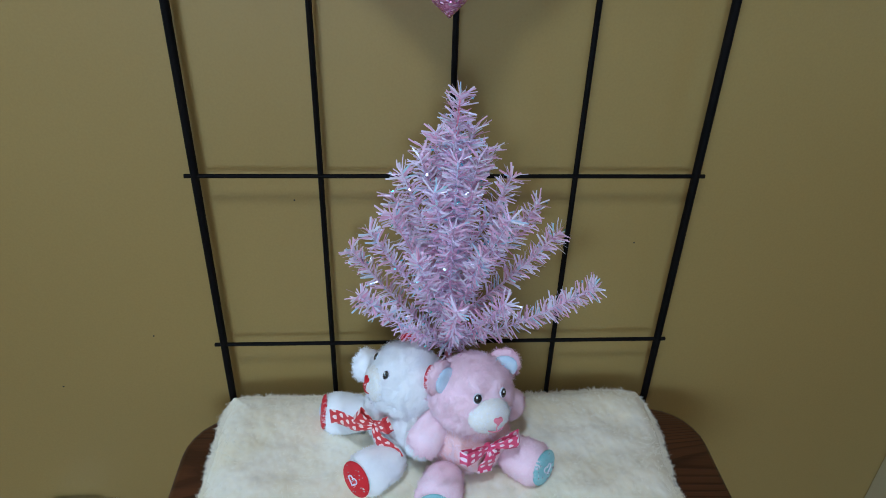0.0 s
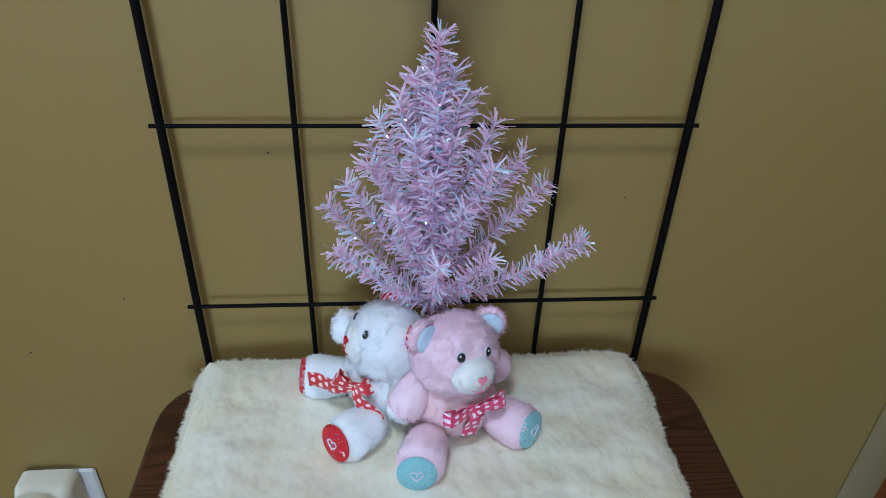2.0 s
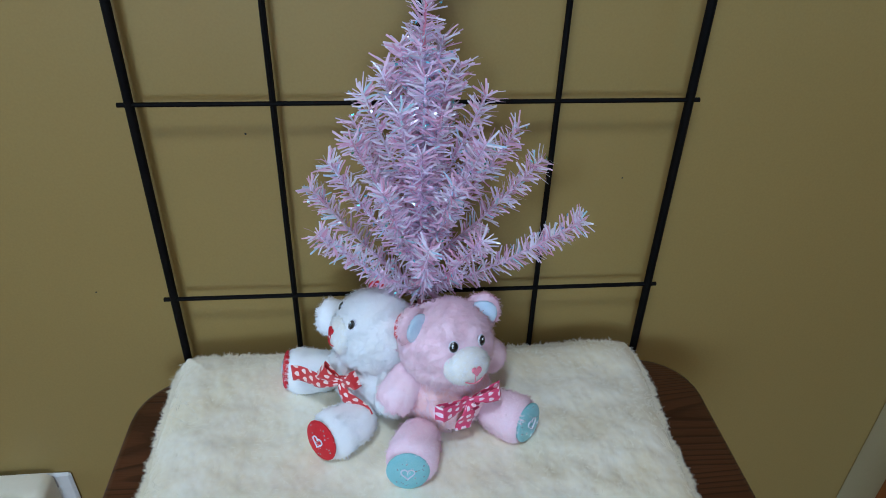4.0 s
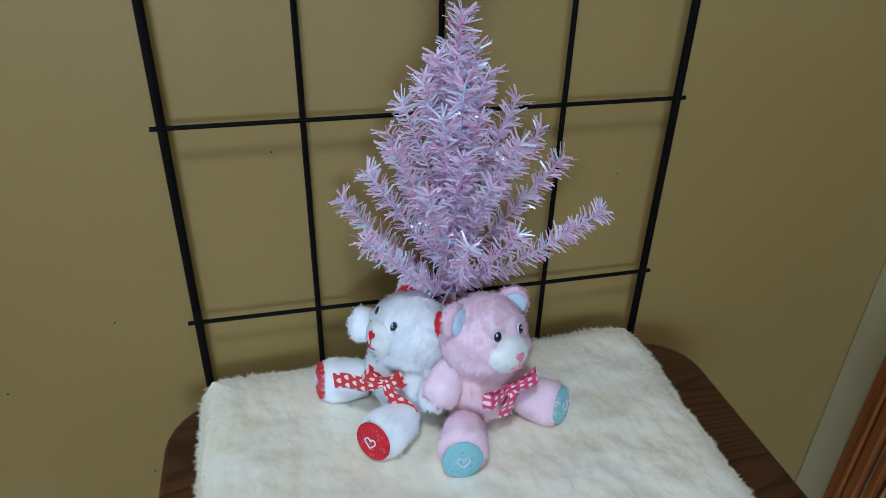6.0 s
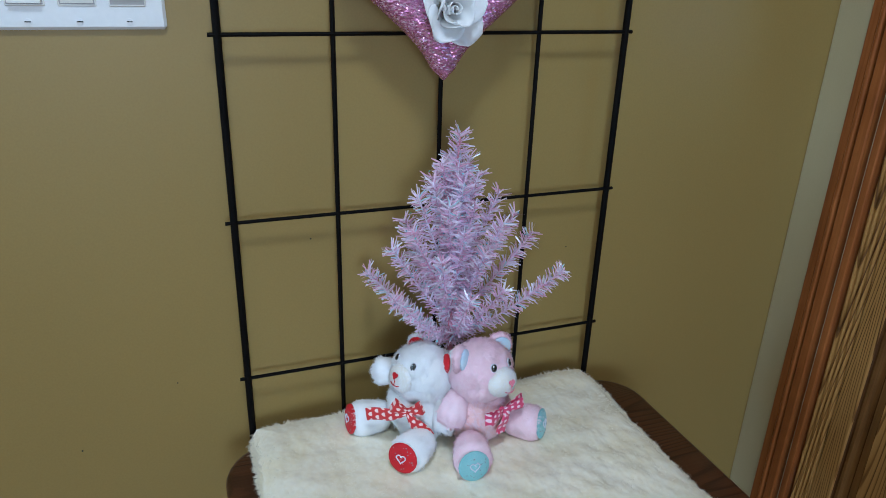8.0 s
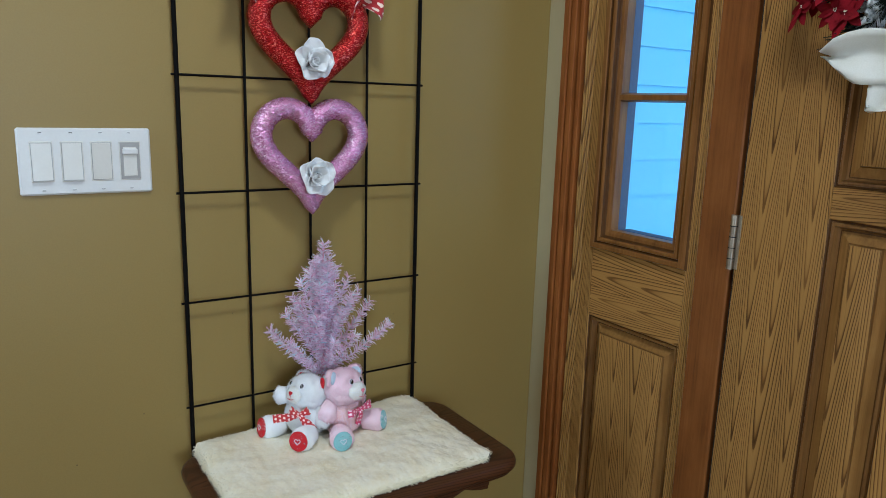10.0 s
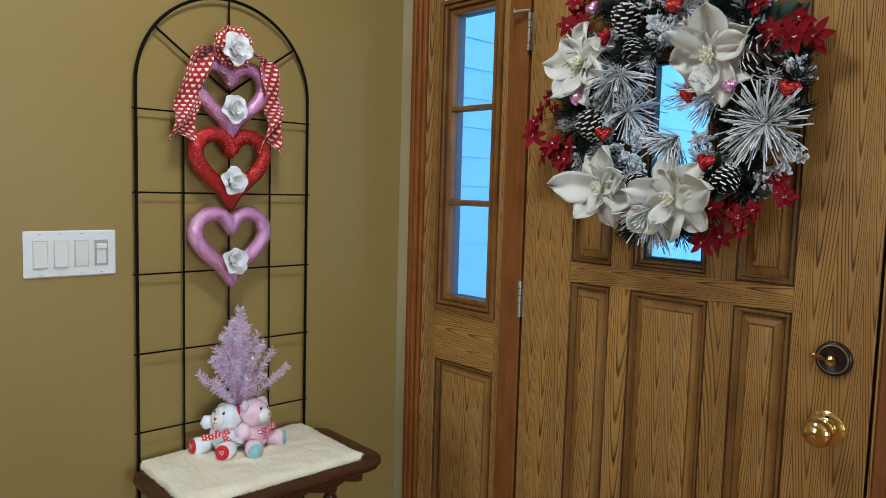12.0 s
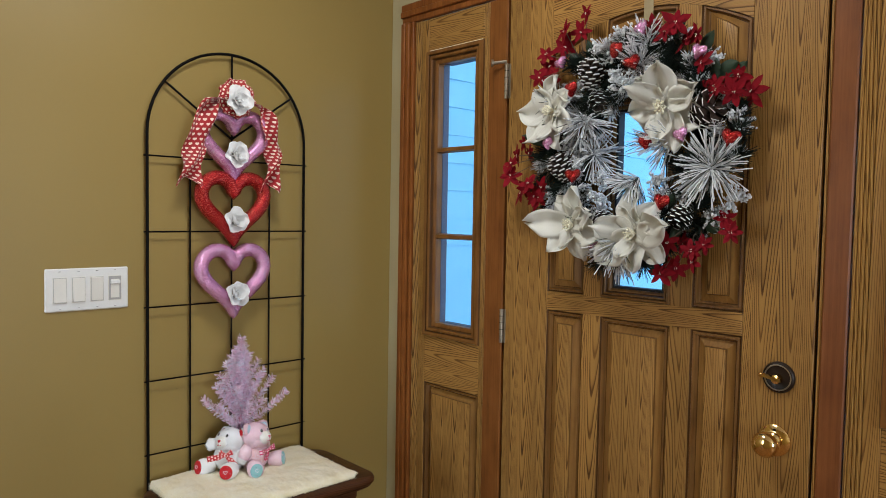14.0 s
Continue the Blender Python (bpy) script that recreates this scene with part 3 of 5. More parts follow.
def moulding_frame(parent, x0, x1, z0, z1, width, proud, mat, name="window_frame", back=0.05):
    """A mitred glazing frame round an opening: two beads with dark grooves, stepped down towards the glass."""
    def loop(i, y):
        return [(x0 + i, y, z0 + i), (x1 - i, y, z0 + i), (x1 - i, y, z1 - i), (x0 + i, y, z1 - i)]
    w, q = width, proud
    s = Shape().rings([loop(-0.002, 0.004), loop(0.0, -0.2 * q)], 1, False)
    s.rings([loop(0.0, -0.2 * q), loop(0.002, -q), loop(0.26 * w, -1.1 * q), loop(0.30 * w, -0.8 * q)], 0, False)
    s.rings([loop(0.30 * w, -0.8 * q), loop(0.33 * w, 0.1 * q), loop(0.38 * w, 0.1 * q)], 1, False)
    s.rings([loop(0.38 * w, 0.1 * q), loop(0.42 * w, -0.6 * q), loop(0.56 * w, -0.7 * q), loop(0.62 * w, -0.3 * q)], 0, False)
    s.rings([loop(0.62 * w, -0.3 * q), loop(0.66 * w, 0.007), loop(0.72 * w, 0.008)], 1, False)
    s.rings([loop(0.72 * w, 0.008), loop(0.86 * w, 0.008), loop(w, 0.012), loop(w, back)], 0, False)
    return part(name, s, [mat, M_GROOVE], parent, sharp=25)


frame_thing = thing("door_frame", ON_EAST, "varnished reddish wood frame round door and sidelights", "door frame", kind="structure")


def casing(x0, x1, z1, flip):
    """Moulded casing: upright boards of stepped depth."""
    steps = [(0.0, 0.24, -0.008), (0.24, 0.29, 0.0), (0.29, 0.40, -0.014), (0.40, 0.44, -0.003), (0.44, 0.70, -0.011), (0.70, 0.80, 0.012), (0.80, 1.0, -0.005)]
    s = Shape()
    for a, b, y in steps:
        if flip:
            a, b = 1 - b, 1 - a
        s.box((x0 + (x1 - x0) * a, y, 0.0), (x0 + (x1 - x0) * b, 0.018, z1), 0.002)
    part("casing", s, M_CASING, frame_thing)


casing(0.064, 0.130, 2.105, False)
casing(1.955, 2.021, 2.105, True)
s = Shape()
for a, b, y in ((2.105, 2.125, -0.001), (2.125, 2.145, -0.012), (2.145, 2.17, -0.008)):
    s.box((0.064, y, a), (2.021, 0.018, b), 0.002)
part("head_casing", s, M_CASING, frame_thing)
board(frame_thing, "post", 0.4915, 0.5685, 0.0, 2.10, M_POST, -0.001, 0.11, 0.003)
board(frame_thing, "door_stop_strip", 1.4866, 1.4926, 0.0, 2.10, M_PINE, 0.001, 0.06, 0.001)
board(frame_thing, "post", 1.493, 1.5435, 0.0, 2.10, M_CHERRY, -0.001, 0.11, 0.003)
board(frame_thing, "filler_board", 1.905, 1.955, 0.0, 2.10, M_PINE, 0.002, 0.11, 0.003)
board(frame_thing, "seal", 0.5685, 0.5775, 0.0, 2.10, M_GAP, 0.012, 0.06, 0.001, "black rubber seal")
board(frame_thing, "seal", 1.4805, 1.4864, 0.0, 2.10, M_GAP, 0.012, 0.06, 0.001, "black rubber seal")
board(frame_thing, "seal", 0.5685, 1.493, 2.092, 2.105, M_GAP, 0.012, 0.06, 0.001, "black rubber seal")
board(frame_thing, "sill", 0.128, 1.955, 0.0, 0.02, M_CHERRY, -0.01, 0.15, 0.004)


def grooved_strip(parent, x0, x1, z1):
    s = Shape()
    n = max(2, round((x1 - x0) / 0.0075))
    for i in range(n):
        a, b = x0 + (x1 - x0) * i / n, x0 + (x1 - x0) * (i + 1) / n
        s.tube([((a + b) / 2, 0.006, 0.02), ((a + b) / 2, 0.006, z1)], (b - a) / 2, 8)
    s.box((x0, 0.006, 0.02), (x1, 0.04, z1), 0.001)
    part("reeded_stop", s, M_PINE, parent)


def sidelight(name, x, label):
    """A tall window unit beside the door, x to its left edge: three panes over a wooden panel."""
    t = thing(name, ON_EAST @ pose(x, 0, 0), label, "sidelight window", kind="structure")
    grooved_strip(t, 0.002, 0.034, 2.10)
    board(t, "stile", 0.035, 0.070, 0.02, 2.10, M_PINE, 0.004)
    board(t, "stile", 0.333, 0.345, 0.02, 2.10, M_PINE, 0.004)
    grooved_strip(t, 0.346, 0.359, 2.10)
    board(t, "rail", 0.070, 0.333, 1.985, 2.10, M_PINE_X, 0.004)
    board(t, "rail", 0.070, 0.333, 0.842, 1.012, M_PINE_X, 0.004)
    board(t, "rail", 0.070, 0.333, 0.02, 0.25, M_PINE_X, 0.004)
    part("groove_line", Shape().box((0.078, 0.0015, 1.9885), (0.330, 0.006, 1.9915), 0.001), M_STAMEN, t, "pale filler line")
    board(t, "core", 0.06, 0.343, 0.24, 0.85, M_BEVEL, 0.026, 0.040)
    raised_panel(t, rect(0.070, 0.333, 0.25, 0.842), deep=0.016, back=0.006)
    moulding_frame(t, 0.068, 0.335, 1.009, 1.988, 0.046, 0.007, M_SASH, back=0.035)
    g0, g1, y = 0.113, 0.289, 0.030
    for a, b in ((1.050, 1.345), (1.365, 1.640), (1.660, 1.945)):
        pane(t, g0 - 0.004, g1 + 0.004, a - 0.004, b + 0.004, y)
    for z in (1.355, 1.650):
        s = Shape().rings([[(g0 - 0.002, y, z + d) for d in (-0.010, 0.010)] + [(g0 - 0.002, y - 0.020, z + d) for d in (0.006, -0.006)], [(g1 + 0.002, y, z + d) for d in (-0.010, 0.010)] + [(g1 + 0.002, y - 0.020, z + d) for d in (0.006, -0.006)]])
        part("muntin", s, M_SASH, t)
    s = Shape()
    for a, b, c, d in ((g0 - 0.03, g0 - 0.010, 1.02, 1.97), (g1 - 0.002, g1 + 0.03, 1.02, 1.97), (g0, g1, 1.02, 1.054), (g0, g1, 1.945, 1.97)):
        s.box((a, 0.046, c), (b, 0.075, d), 0.002)
    part("outer_frame", s, M_OUTER, t, "white outer frame coloured blue-grey as in shadow")
    return t


sidelight("window_1", 0.132, "narrow pine sidelight with three panes beside the door")
sidelight("window_2", 1.5445, "narrow pine sidelight with three panes beside the lock side")

door = thing("door_1", ON_EAST, "closed varnished pine front door with raised panels", "door", kind="structure")
D0, D1, DZ = 0.578, 1.4800, 2.09
ML, MR = (0.872, 0.930), (1.136, 1.195)
PL, PR = 0.745, 1.322


def arch(x):
    return 1.972 - 0.94 * (x - 1.033) ** 2


board(door, "stile", D0, PL, 0.022, DZ, M_PINE)
board(door, "stile", PR, D1, 0.022, DZ, M_PINE)
for a, b in (ML, MR):
    s = Shape().prism([(a, 0.25), (b, 0.25), (b, arch(b)), (a, arch(a))], 0.0, 0.042)
    part("mullion", s, M_PINE, door)
board(door, "bottom_rail", PL, PR, 0.022, 0.25, M_PINE_X)
board(door, "lock_rail", PL, PR, 1.157, 1.212, M_PINE_X, -0.0008)
for a, b in ((PL, ML[0]), (MR[1], PR)):
    board(door, "upper_rail", a, b, 1.700, 1.757, M_PINE_X)
board(door, "upper_rail", ML[1], MR[0], 1.745, 1.790, M_PINE_X)
xs = [PL + (PR - PL) * i / 24 for i in range(25)]
part("arched_top_rail", Shape().prism([(x, arch(x)) for x in xs] + [(PR, DZ), (PL, DZ)], 0.0, 0.042), M_PINE_X, door)
for a, b in ((PL, ML[0]), (ML[1], MR[0]), (MR[1], PR)):
    raised_panel(door, rect(a, b, 0.25, 1.157))
for a, b in ((PL, ML[0]), (MR[1], PR)):
    raised_panel(door, rect(a, b, 1.212, 1.700))
for a, b, z in ((PL, ML[0], 1.757), (ML[1], MR[0], 1.790), (MR[1], PR, 1.757)):
    top = [(b + (a - b) * i / 6, arch(b + (a - b) * i / 6)) for i in range(7)]
    raised_panel(door, [(a, z), (b, z)] + top)
for a, b, c, d in ((PL, PR, 0.25, 1.157), (PL, ML[0], 1.212, 1.90), (MR[1], PR, 1.212, 1.90), (ML[1], MR[0], 1.745, 1.95)):
    board(door, "core", a - 0.01, b + 0.01, c - 0.01, d + 0.01, M_BEVEL, 0.024, 0.040)
moulding_frame(door, ML[1], MR[0], 1.212, 1.745, 0.026, 0.006, M_MOULD, back=0.027)
s = Shape()
for a, b, c, d in ((ML[1] + 0.020, ML[1] + 0.032, 1.232, 1.725), (MR[0] - 0.032, MR[0] - 0.020, 1.232, 1.725), (ML[1] + 0.032, MR[0] - 0.032, 1.232, 1.244), (ML[1] + 0.032, MR[0] - 0.032, 1.713, 1.725)):
    s.box((a, 0.016, c), (b, 0.045, d), 0.001)
part("glazing_seal", s, M_GAP, door, "black glazing seal")
pane(door, ML[1] + 0.022, MR[0] - 0.022, 1.234, 1.723, 0.028)


def hinge(z, pin=0.104):
    h = part("hinge", Shape().tube([(0.5735, -0.0075, z), (0.5735, -0.0075, z + pin)], 0.0062, 12), M_NICKEL, door, "worn silver hinge")
    s = Shape()
    for k in range(1, 5):
        s.tube([(0.5735, -0.0075, z + pin * k / 5 - 0.0008), (0.5735, -0.0075, z + pin * k / 5 + 0.0008)], 0.0065, 12)
    part("knuckle_line", s, M_GAP, h)
    part("leaf", Shape().box((0.5620, -0.0022, z), (0.5850, 0.001, z + pin), 0.0005), M_NICKEL, h)
    return h


hinge(1.035)
hinge(0.20)
top_hinge = hinge(1.790)
s = Shape().tube([(0.5735, -0.008, 1.90), (0.560, -0.018, 1.899), (0.538, -0.030, 1.897)], 0.005, 8)
s.lathe([(0.004, -0.004), (0.011, -0.003), (0.011, 0.003), (0.004, 0.004)], 14, pose(0.536, -0.032, 1.897, 90, 0, -40))
part("door_stop", s, M_NICKEL, top_hinge, "hinge-pin door stop")

lock = part("deadbolt", Shape().lathe([(0.0355, 0.0), (0.0355, 0.004), (0.033, 0.008), (0.030, 0.009), (0.027, 0.0075), (0.001, 0.0075)], 36, pose(1.410, 0, 1.077, 90)), M_BLACK_PLATE, door, "round dark deadbolt plate")
part("rim", Shape().tube([(1.410 + 0.0285 * math.cos(a * math.pi / 18), -0.0085, 1.077 + 0.0285 * math.sin(a * math.pi / 18)) for a in range(36)], 0.0017, 8, True, up=(0, 1, 0)), M_NICKEL, lock, "pale metal ring")
s = Shape().lathe([(0.011, 0.008), (0.012, 0.014), (0.010, 0.022), (0.001, 0.024)], 20, pose(1.410, 0, 1.075, 90))
s.rings([[(1.410 + a, -0.018, 1.075 + b) for a, b in ((0.012, -0.006), (0.012, 0.006), (-0.034, 0.010), (-0.034, 0.001))], [(1.410 + a, -0.027, 1.075 + b) for a, b in ((0.010, -0.004), (0.010, 0.004), (-0.033, 0.008), (-0.033, 0.003))]])
s.ball((1.378, -0.022, 1.0805), (0.006, 0.005, 0.006), seg=12, rings=8)
s.n = {}
part("thumb_turn", s, M_BRASS, lock, "polished brass thumb turn")
knob = part("door_knob", Shape().lathe([(0.001, 0.070), (0.014, 0.069), (0.024, 0.064), (0.0285, 0.054), (0.027, 0.044), (0.020, 0.036), (0.013, 0.031), (0.0115, 0.024), (0.013, 0.016), (0.018, 0.012)][::-1], 36, pose(1.405, 0, 0.932, 90)), M_BRASS, door, "polished brass round door knob")
part("rose_plate", Shape().lathe([(0.036, 0.0), (0.036, 0.004), (0.030, 0.009), (0.018, 0.012), (0.001, 0.012)], 36, pose(1.405, 0, 0.932, 90)), M_BRASS, knob)
part("key_slot", Shape().lathe([(0.004, 0.0), (0.004, 0.0095), (0.001, 0.0095)], 12, pose(1.408, -0.001, 0.957, 90)), M_BLACK_PLATE, knob)

# switch plate
sw = thing("light_switch", pose(-0.1525, 0, 1.213), "white four-gang plate with three rockers and a dimmer", "light switch")
part("cover_plate", Shape().box((-0.1045, -0.0065, -0.057), (0.1045, 0.0005, 0.057), 0.003), M_PLATE, sw)
for i, gx in enumerate((-0.069, -0.023, 0.023, 0.069)):
    bezel = part("bezel", Shape().box((gx - 0.0175, -0.0078, -0.0345), (gx + 0.0175, -0.005, 0.0345), 0.001), M_ROCKER, sw)
    # grey strip, proud of the bezel, stands in for the rocker's shadow gap
    part("gap_line", Shape().box((gx - 0.0160, -0.0081, -0.0325), (gx + 0.0160, -0.0074, 0.0325), 0.0002), M_SLOT, sw, "thin grey strip drawn as the shadow gap round the switch")
    if i < 3:
        up = 1 if i < 2 else -1
        s = Shape().rings([[(gx - 0.0150, -0.0075, -0.0315), (gx + 0.0150, -0.0075, -0.0315), (gx + 0.0150, -0.0075, 0.0315), (gx - 0.0150, -0.0075, 0.0315)], [(gx - 0.0145, -0.0108 - 0.0020 * up, -0.031), (gx + 0.0145, -0.0108 - 0.0020 * up, -0.031), (gx + 0.0145, -0.0108 + 0.0020 * up, 0.031), (gx - 0.0145, -0.0108 + 0.0020 * up, 0.031)]])
        part("rocker", s, M_ROCKER, sw)
    else:
        s = Shape().box((gx - 0.0125, -0.0086, -0.029), (gx + 0.0125, -0.0080, 0.029), 0.0002)
        part("slot", s, M_SLOT, sw, "grey strip drawn as shade round the dimmer track")
        part("track", Shape().box((gx - 0.0110, -0.0090, -0.027), (gx + 0.0110, -0.0080, 0.024), 0.0004), M_ROCKER, sw)
        part("slider", Shape().box((gx - 0.0125, -0.0145, 0.011), (gx + 0.0125, -0.0074, 0.022), 0.002), M_PLATE, sw)
    for z in (-0.049, 0.049):
        s = Shape().lathe([(0.0034, 0.0), (0.0032, 0.0012), (0.001, 0.0014)], 12, pose(gx, -0.0062, z, 90))
        s.box((gx - 0.0028, -0.0079, z - 0.0005), (gx + 0.0028, -0.0074, z + 0.0005), 0.0001, 1)
        part("screw", s, [M_PLATE, M_IRON], sw)

# small knocks in the paint
marks = thing("wall_marks", pose(0, 0, 0), "tiny dark nicks in the olive wall paint", "wall marks", kind="structure")
for x, z, r in ((0.092, 0.902, 0.0011), (0.464, 0.848, 0.0009), (-0.206, 0.648, 0.0012), (-0.085, 0.724, 0.0010), (-0.084, 0.502, 0.0013)):
    part("nick", Shape().lathe([(r, 0.0), (r * 0.8, 0.0005), (r * 0.2, 0.0006)], 9, pose(x, 0.0001, z, 90)), M_GAP, marks)

# outlet with a plug-in light
out = thing("wall_outlet", pose(-0.216, 0, 0.390), "ivory outlet cover plate on the wall", "outlet")
part("cover_plate", Shape().box((-0.035, -0.006, -0.057), (0.035, 0.0005, 0.057), 0.003), M_ROCKER, out)
part("socket", Shape().box((-0.017, -0.0085, -0.034), (0.017, -0.005, 0.034), 0.002), M_ROCKER, out)
nl = thing("night_light", pose(-0.236, -0.0085, 0.405), "cream plug-in night light with a round shade and amber lights", "night light")
shells = [[(x, y, z + 0.004) for x, z, _ in round_rect(0.036 - q, 0.045 - q, 0.012 + 0.2 * q, 0.0)] for y, q in ((0.0, 0.0), (-0.022, 0.0), (-0.032, 0.003), (-0.038, 0.010))]
s = Shape().rings(shells)
part("body", s, M_LIGHT_PLUG, nl, sharp=50)
part("shade", Shape().lathe([(0.034, 0.0), (0.036, 0.010), (0.036, 0.020), (0.033, 0.022), (0.031, 0.018), (0.029, 0.006), (0.001, 0.005)], 40, pose(-0.004, -0.036, 0.016, 90)), M_LIGHT_PLUG, nl, "round cream shade with a raised rim")
for x in (-0.014, 0.008):
    part("amber_light", Shape().ball((x, -0.0415, 0.018), (0.007, 0.0022, 0.010), None, 14, 8), M_AMBER, nl, "small amber oval light")

# ---------------------------------------------------------------- trellis
tr = thing("trellis", pose(0, -0.02, 0), "black iron garden trellis with an arched top", "trellis")
TW, TC, TZ = 0.507, 0.2535, 1.647
for x in (0.0, TW):
    part("side_rail", Shape().tube([(x, 0, 0.0), (x, 0, 0.8), (x, 0, TZ)], 0.0043, 10), M_IRON, tr)
part("arch", Shape().tube([(TC + TC * math.cos(a), 0, TZ + TC * math.sin(a)) for a in [math.pi * i / 40 for i in range(41)]], 0.0043, 10, up=(0, 1, 0)), M_IRON, tr)
for i, z in enumerate((0.303, 0.515, 0.727, 0.940, 1.152, 1.367, 1.582)):
    part("crossbar", Shape().tube([(-0.010, -0.001, z), (TC, -0.001, z), (TW + 0.009, -0.001, z)], 0.0023, 8), M_IRON, tr)
for x, top in ((0.1235, 1.582), (TC, TZ + TC), (0.3815, 1.582)):
    part("upright_bar", Shape().tube([(x, 0, 0.0), (x, 0, 0.9), (x, 0, top)], 0.0029, 8), M_IRON, tr)
for a in (144, 36):
    c, q = math.cos(radians(a)), math.sin(radians(a))
    part("spoke", Shape().tube([(TC, 0, TZ), (TC + 0.5 * TC * c, 0, TZ + 0.5 * TC * q), (TC + TC * c, 0, TZ + TC * q)], 0.0032, 8), M_IRON, tr)

# ---------------------------------------------------------------- table and fur mat
T_TOP = 0.640
tab = thing("side_table", pose(0.2575, -0.2185, 0), "dark-stained wooden side table with turned legs", "side table")
TX, TY, TR = 0.2995, 0.176, 0.062


def edge_loops(prof):
    return [round_rect(TX - i, TY - i, max(TR - i, 0.004), z) for i, z in prof]


s = Shape().rings(edge_loops([(0.035, 0.606), (0.020, 0.606), (0.017, 0.611), (0.009, 0.613), (0.012, 0.617), (0.004, 0.620), (0.0, 0.625), (0.0, 0.633), (0.003, 0.638), (0.008, T_TOP), (0.05, T_TOP)]))
part("tabletop", s, M_TABLE, tab, sharp=50)
for sx, sy, lx, ly in ((0, -1, 1, 0), (0, 1, 1, 0), (-1, 0, 0, 1), (1, 0, 0, 1)):
    hx, hy = TX - 0.070, TY - 0.046
    n = 24
    pts = []
    for i in range(n + 1):
        u = -1 + 2 * i / n
        drop = 0.012 + 0.014 * abs(math.cos(u * math.pi * 2.0))
        pts.append((u, 0.604 - drop))
    half = hx if lx else hy
    outline = [(u * half, z) for u, z in pts] + [(half, 0.608), (-half, 0.608)]
    m = pose(0, sy * hy, 0) if lx else pose(sx * hx, 0, 0, 0, 0, 90)
    part("apron", Shape().prism(outline, -0.009, 0.009), M_TABLE, tab, m=m)
LEG = [(0.012, 0.0), (0.016, 0.02), (0.012, 0.04), (0.009, 0.07), (0.013, 0.16), (0.011, 0.26), (0.015, 0.28), (0.010, 0.30), (0.014, 0.40), (0.016, 0.44), (0.010, 0.465), (0.018, 0.475), (0.018, 0.485), (0.011, 0.495), (0.013, 0.515), (0.019, 0.535), (0.019, 0.545), (0.014, 0.555), (0.020, 0.565), (0.020, 0.608)]
for sx in (-1, 1):
    for sy in (-1, 1):
        part("leg", Shape().lathe(LEG, 20, pose(sx * 0.145, sy * 0.108, 0)), M_TABLE, tab)
s = Shape().box((-0.145, -0.012, 0.14), (0.145, 0.012, 0.16), 0.004)
for sx in (-1, 1):
    s.box((sx * 0.145 - 0.010, -0.108, 0.141), (sx * 0.145 + 0.010, 0.108, 0.159), 0.004)
part("stretcher", s, M_TABLE, tab)

mat_thing = thing("fur_mat", pose(0.2475, -0.1925, T_TOP), "cream faux-fur mat lying on the side table", "fur mat")
FX, FY, FZ = 0.2515, 0.169, 0.020


def fur_lift(x, y):
    n = noise.noise(Vector((x * 22, y * 28, 1.7))) * 0.0036 + noise.noise(Vector((x * 75, y * 60, 4.2))) * 0.0012 + noise.noise(Vector((x * 260, y * 160, 2.2))) * 0.0004
    d = min(FX - abs(x), FY - abs(y))
    return FZ * (1 - math.exp(-max(d, 0.0) / 0.011)) + n * min(1, max(d, 0) / 0.01)


def wave(x, y):
    """How far the mat's two ends bulge in and out."""
    return 1 + 0.022 * noise.noise(Vector((1.3 if x > 0 else 4.7, y * 11, 0.5))) * (abs(x) / FX) ** 2


def in_mat(x, y, r=0.032):
    qx, qy = abs(x) - (FX - r), abs(y) - (FY - r)
    return (qx <= 0 or qy <= 0 or math.hypot(qx, qy) < r) and abs(x) < FX and abs(y) < FY


part("backing", Shape().rings([round_rect(FX - 0.004, FY - 0.004, 0.032, 0.0005), round_rect(FX - 0.002, FY - 0.002, 0.034, 0.004), round_rect(FX - 0.006, FY - 0.006, 0.03, 0.007)]), M_BACKING, mat_thing)
s = Shape()
NX, NY = 240, 160


def fur_point(u, v):
    x, y = (2 * u - 1) * FX, (2 * v - 1) * FY
    r = 0.032
    qx, qy = abs(x) - (FX - r), abs(y) - (FY - r)
    if qx > 0 and qy > 0:
        h = max(qx, qy) / max(math.hypot(qx, qy), 1e-6)
        x, y = math.copysign(FX - r + qx * h, x), math.copysign(FY - r + qy * h, y)
    return (x * wave(x, y), y, 0.003 + fur_lift(x, y))


s.grid(fur_point, NX, NY)
for i, p in enumerate(s.v):
    gx = (fur_lift(p[0] + 0.002, p[1]) - fur_lift(p[0] - 0.002, p[1])) / 0.004
    gy = (fur_lift(p[0], p[1] + 0.002) - fur_lift(p[0], p[1] - 0.002)) / 0.004
    s.n[i] = tuple(Vector((-gx, -gy, 1.0)).normalized())
rng = random.Random(7)


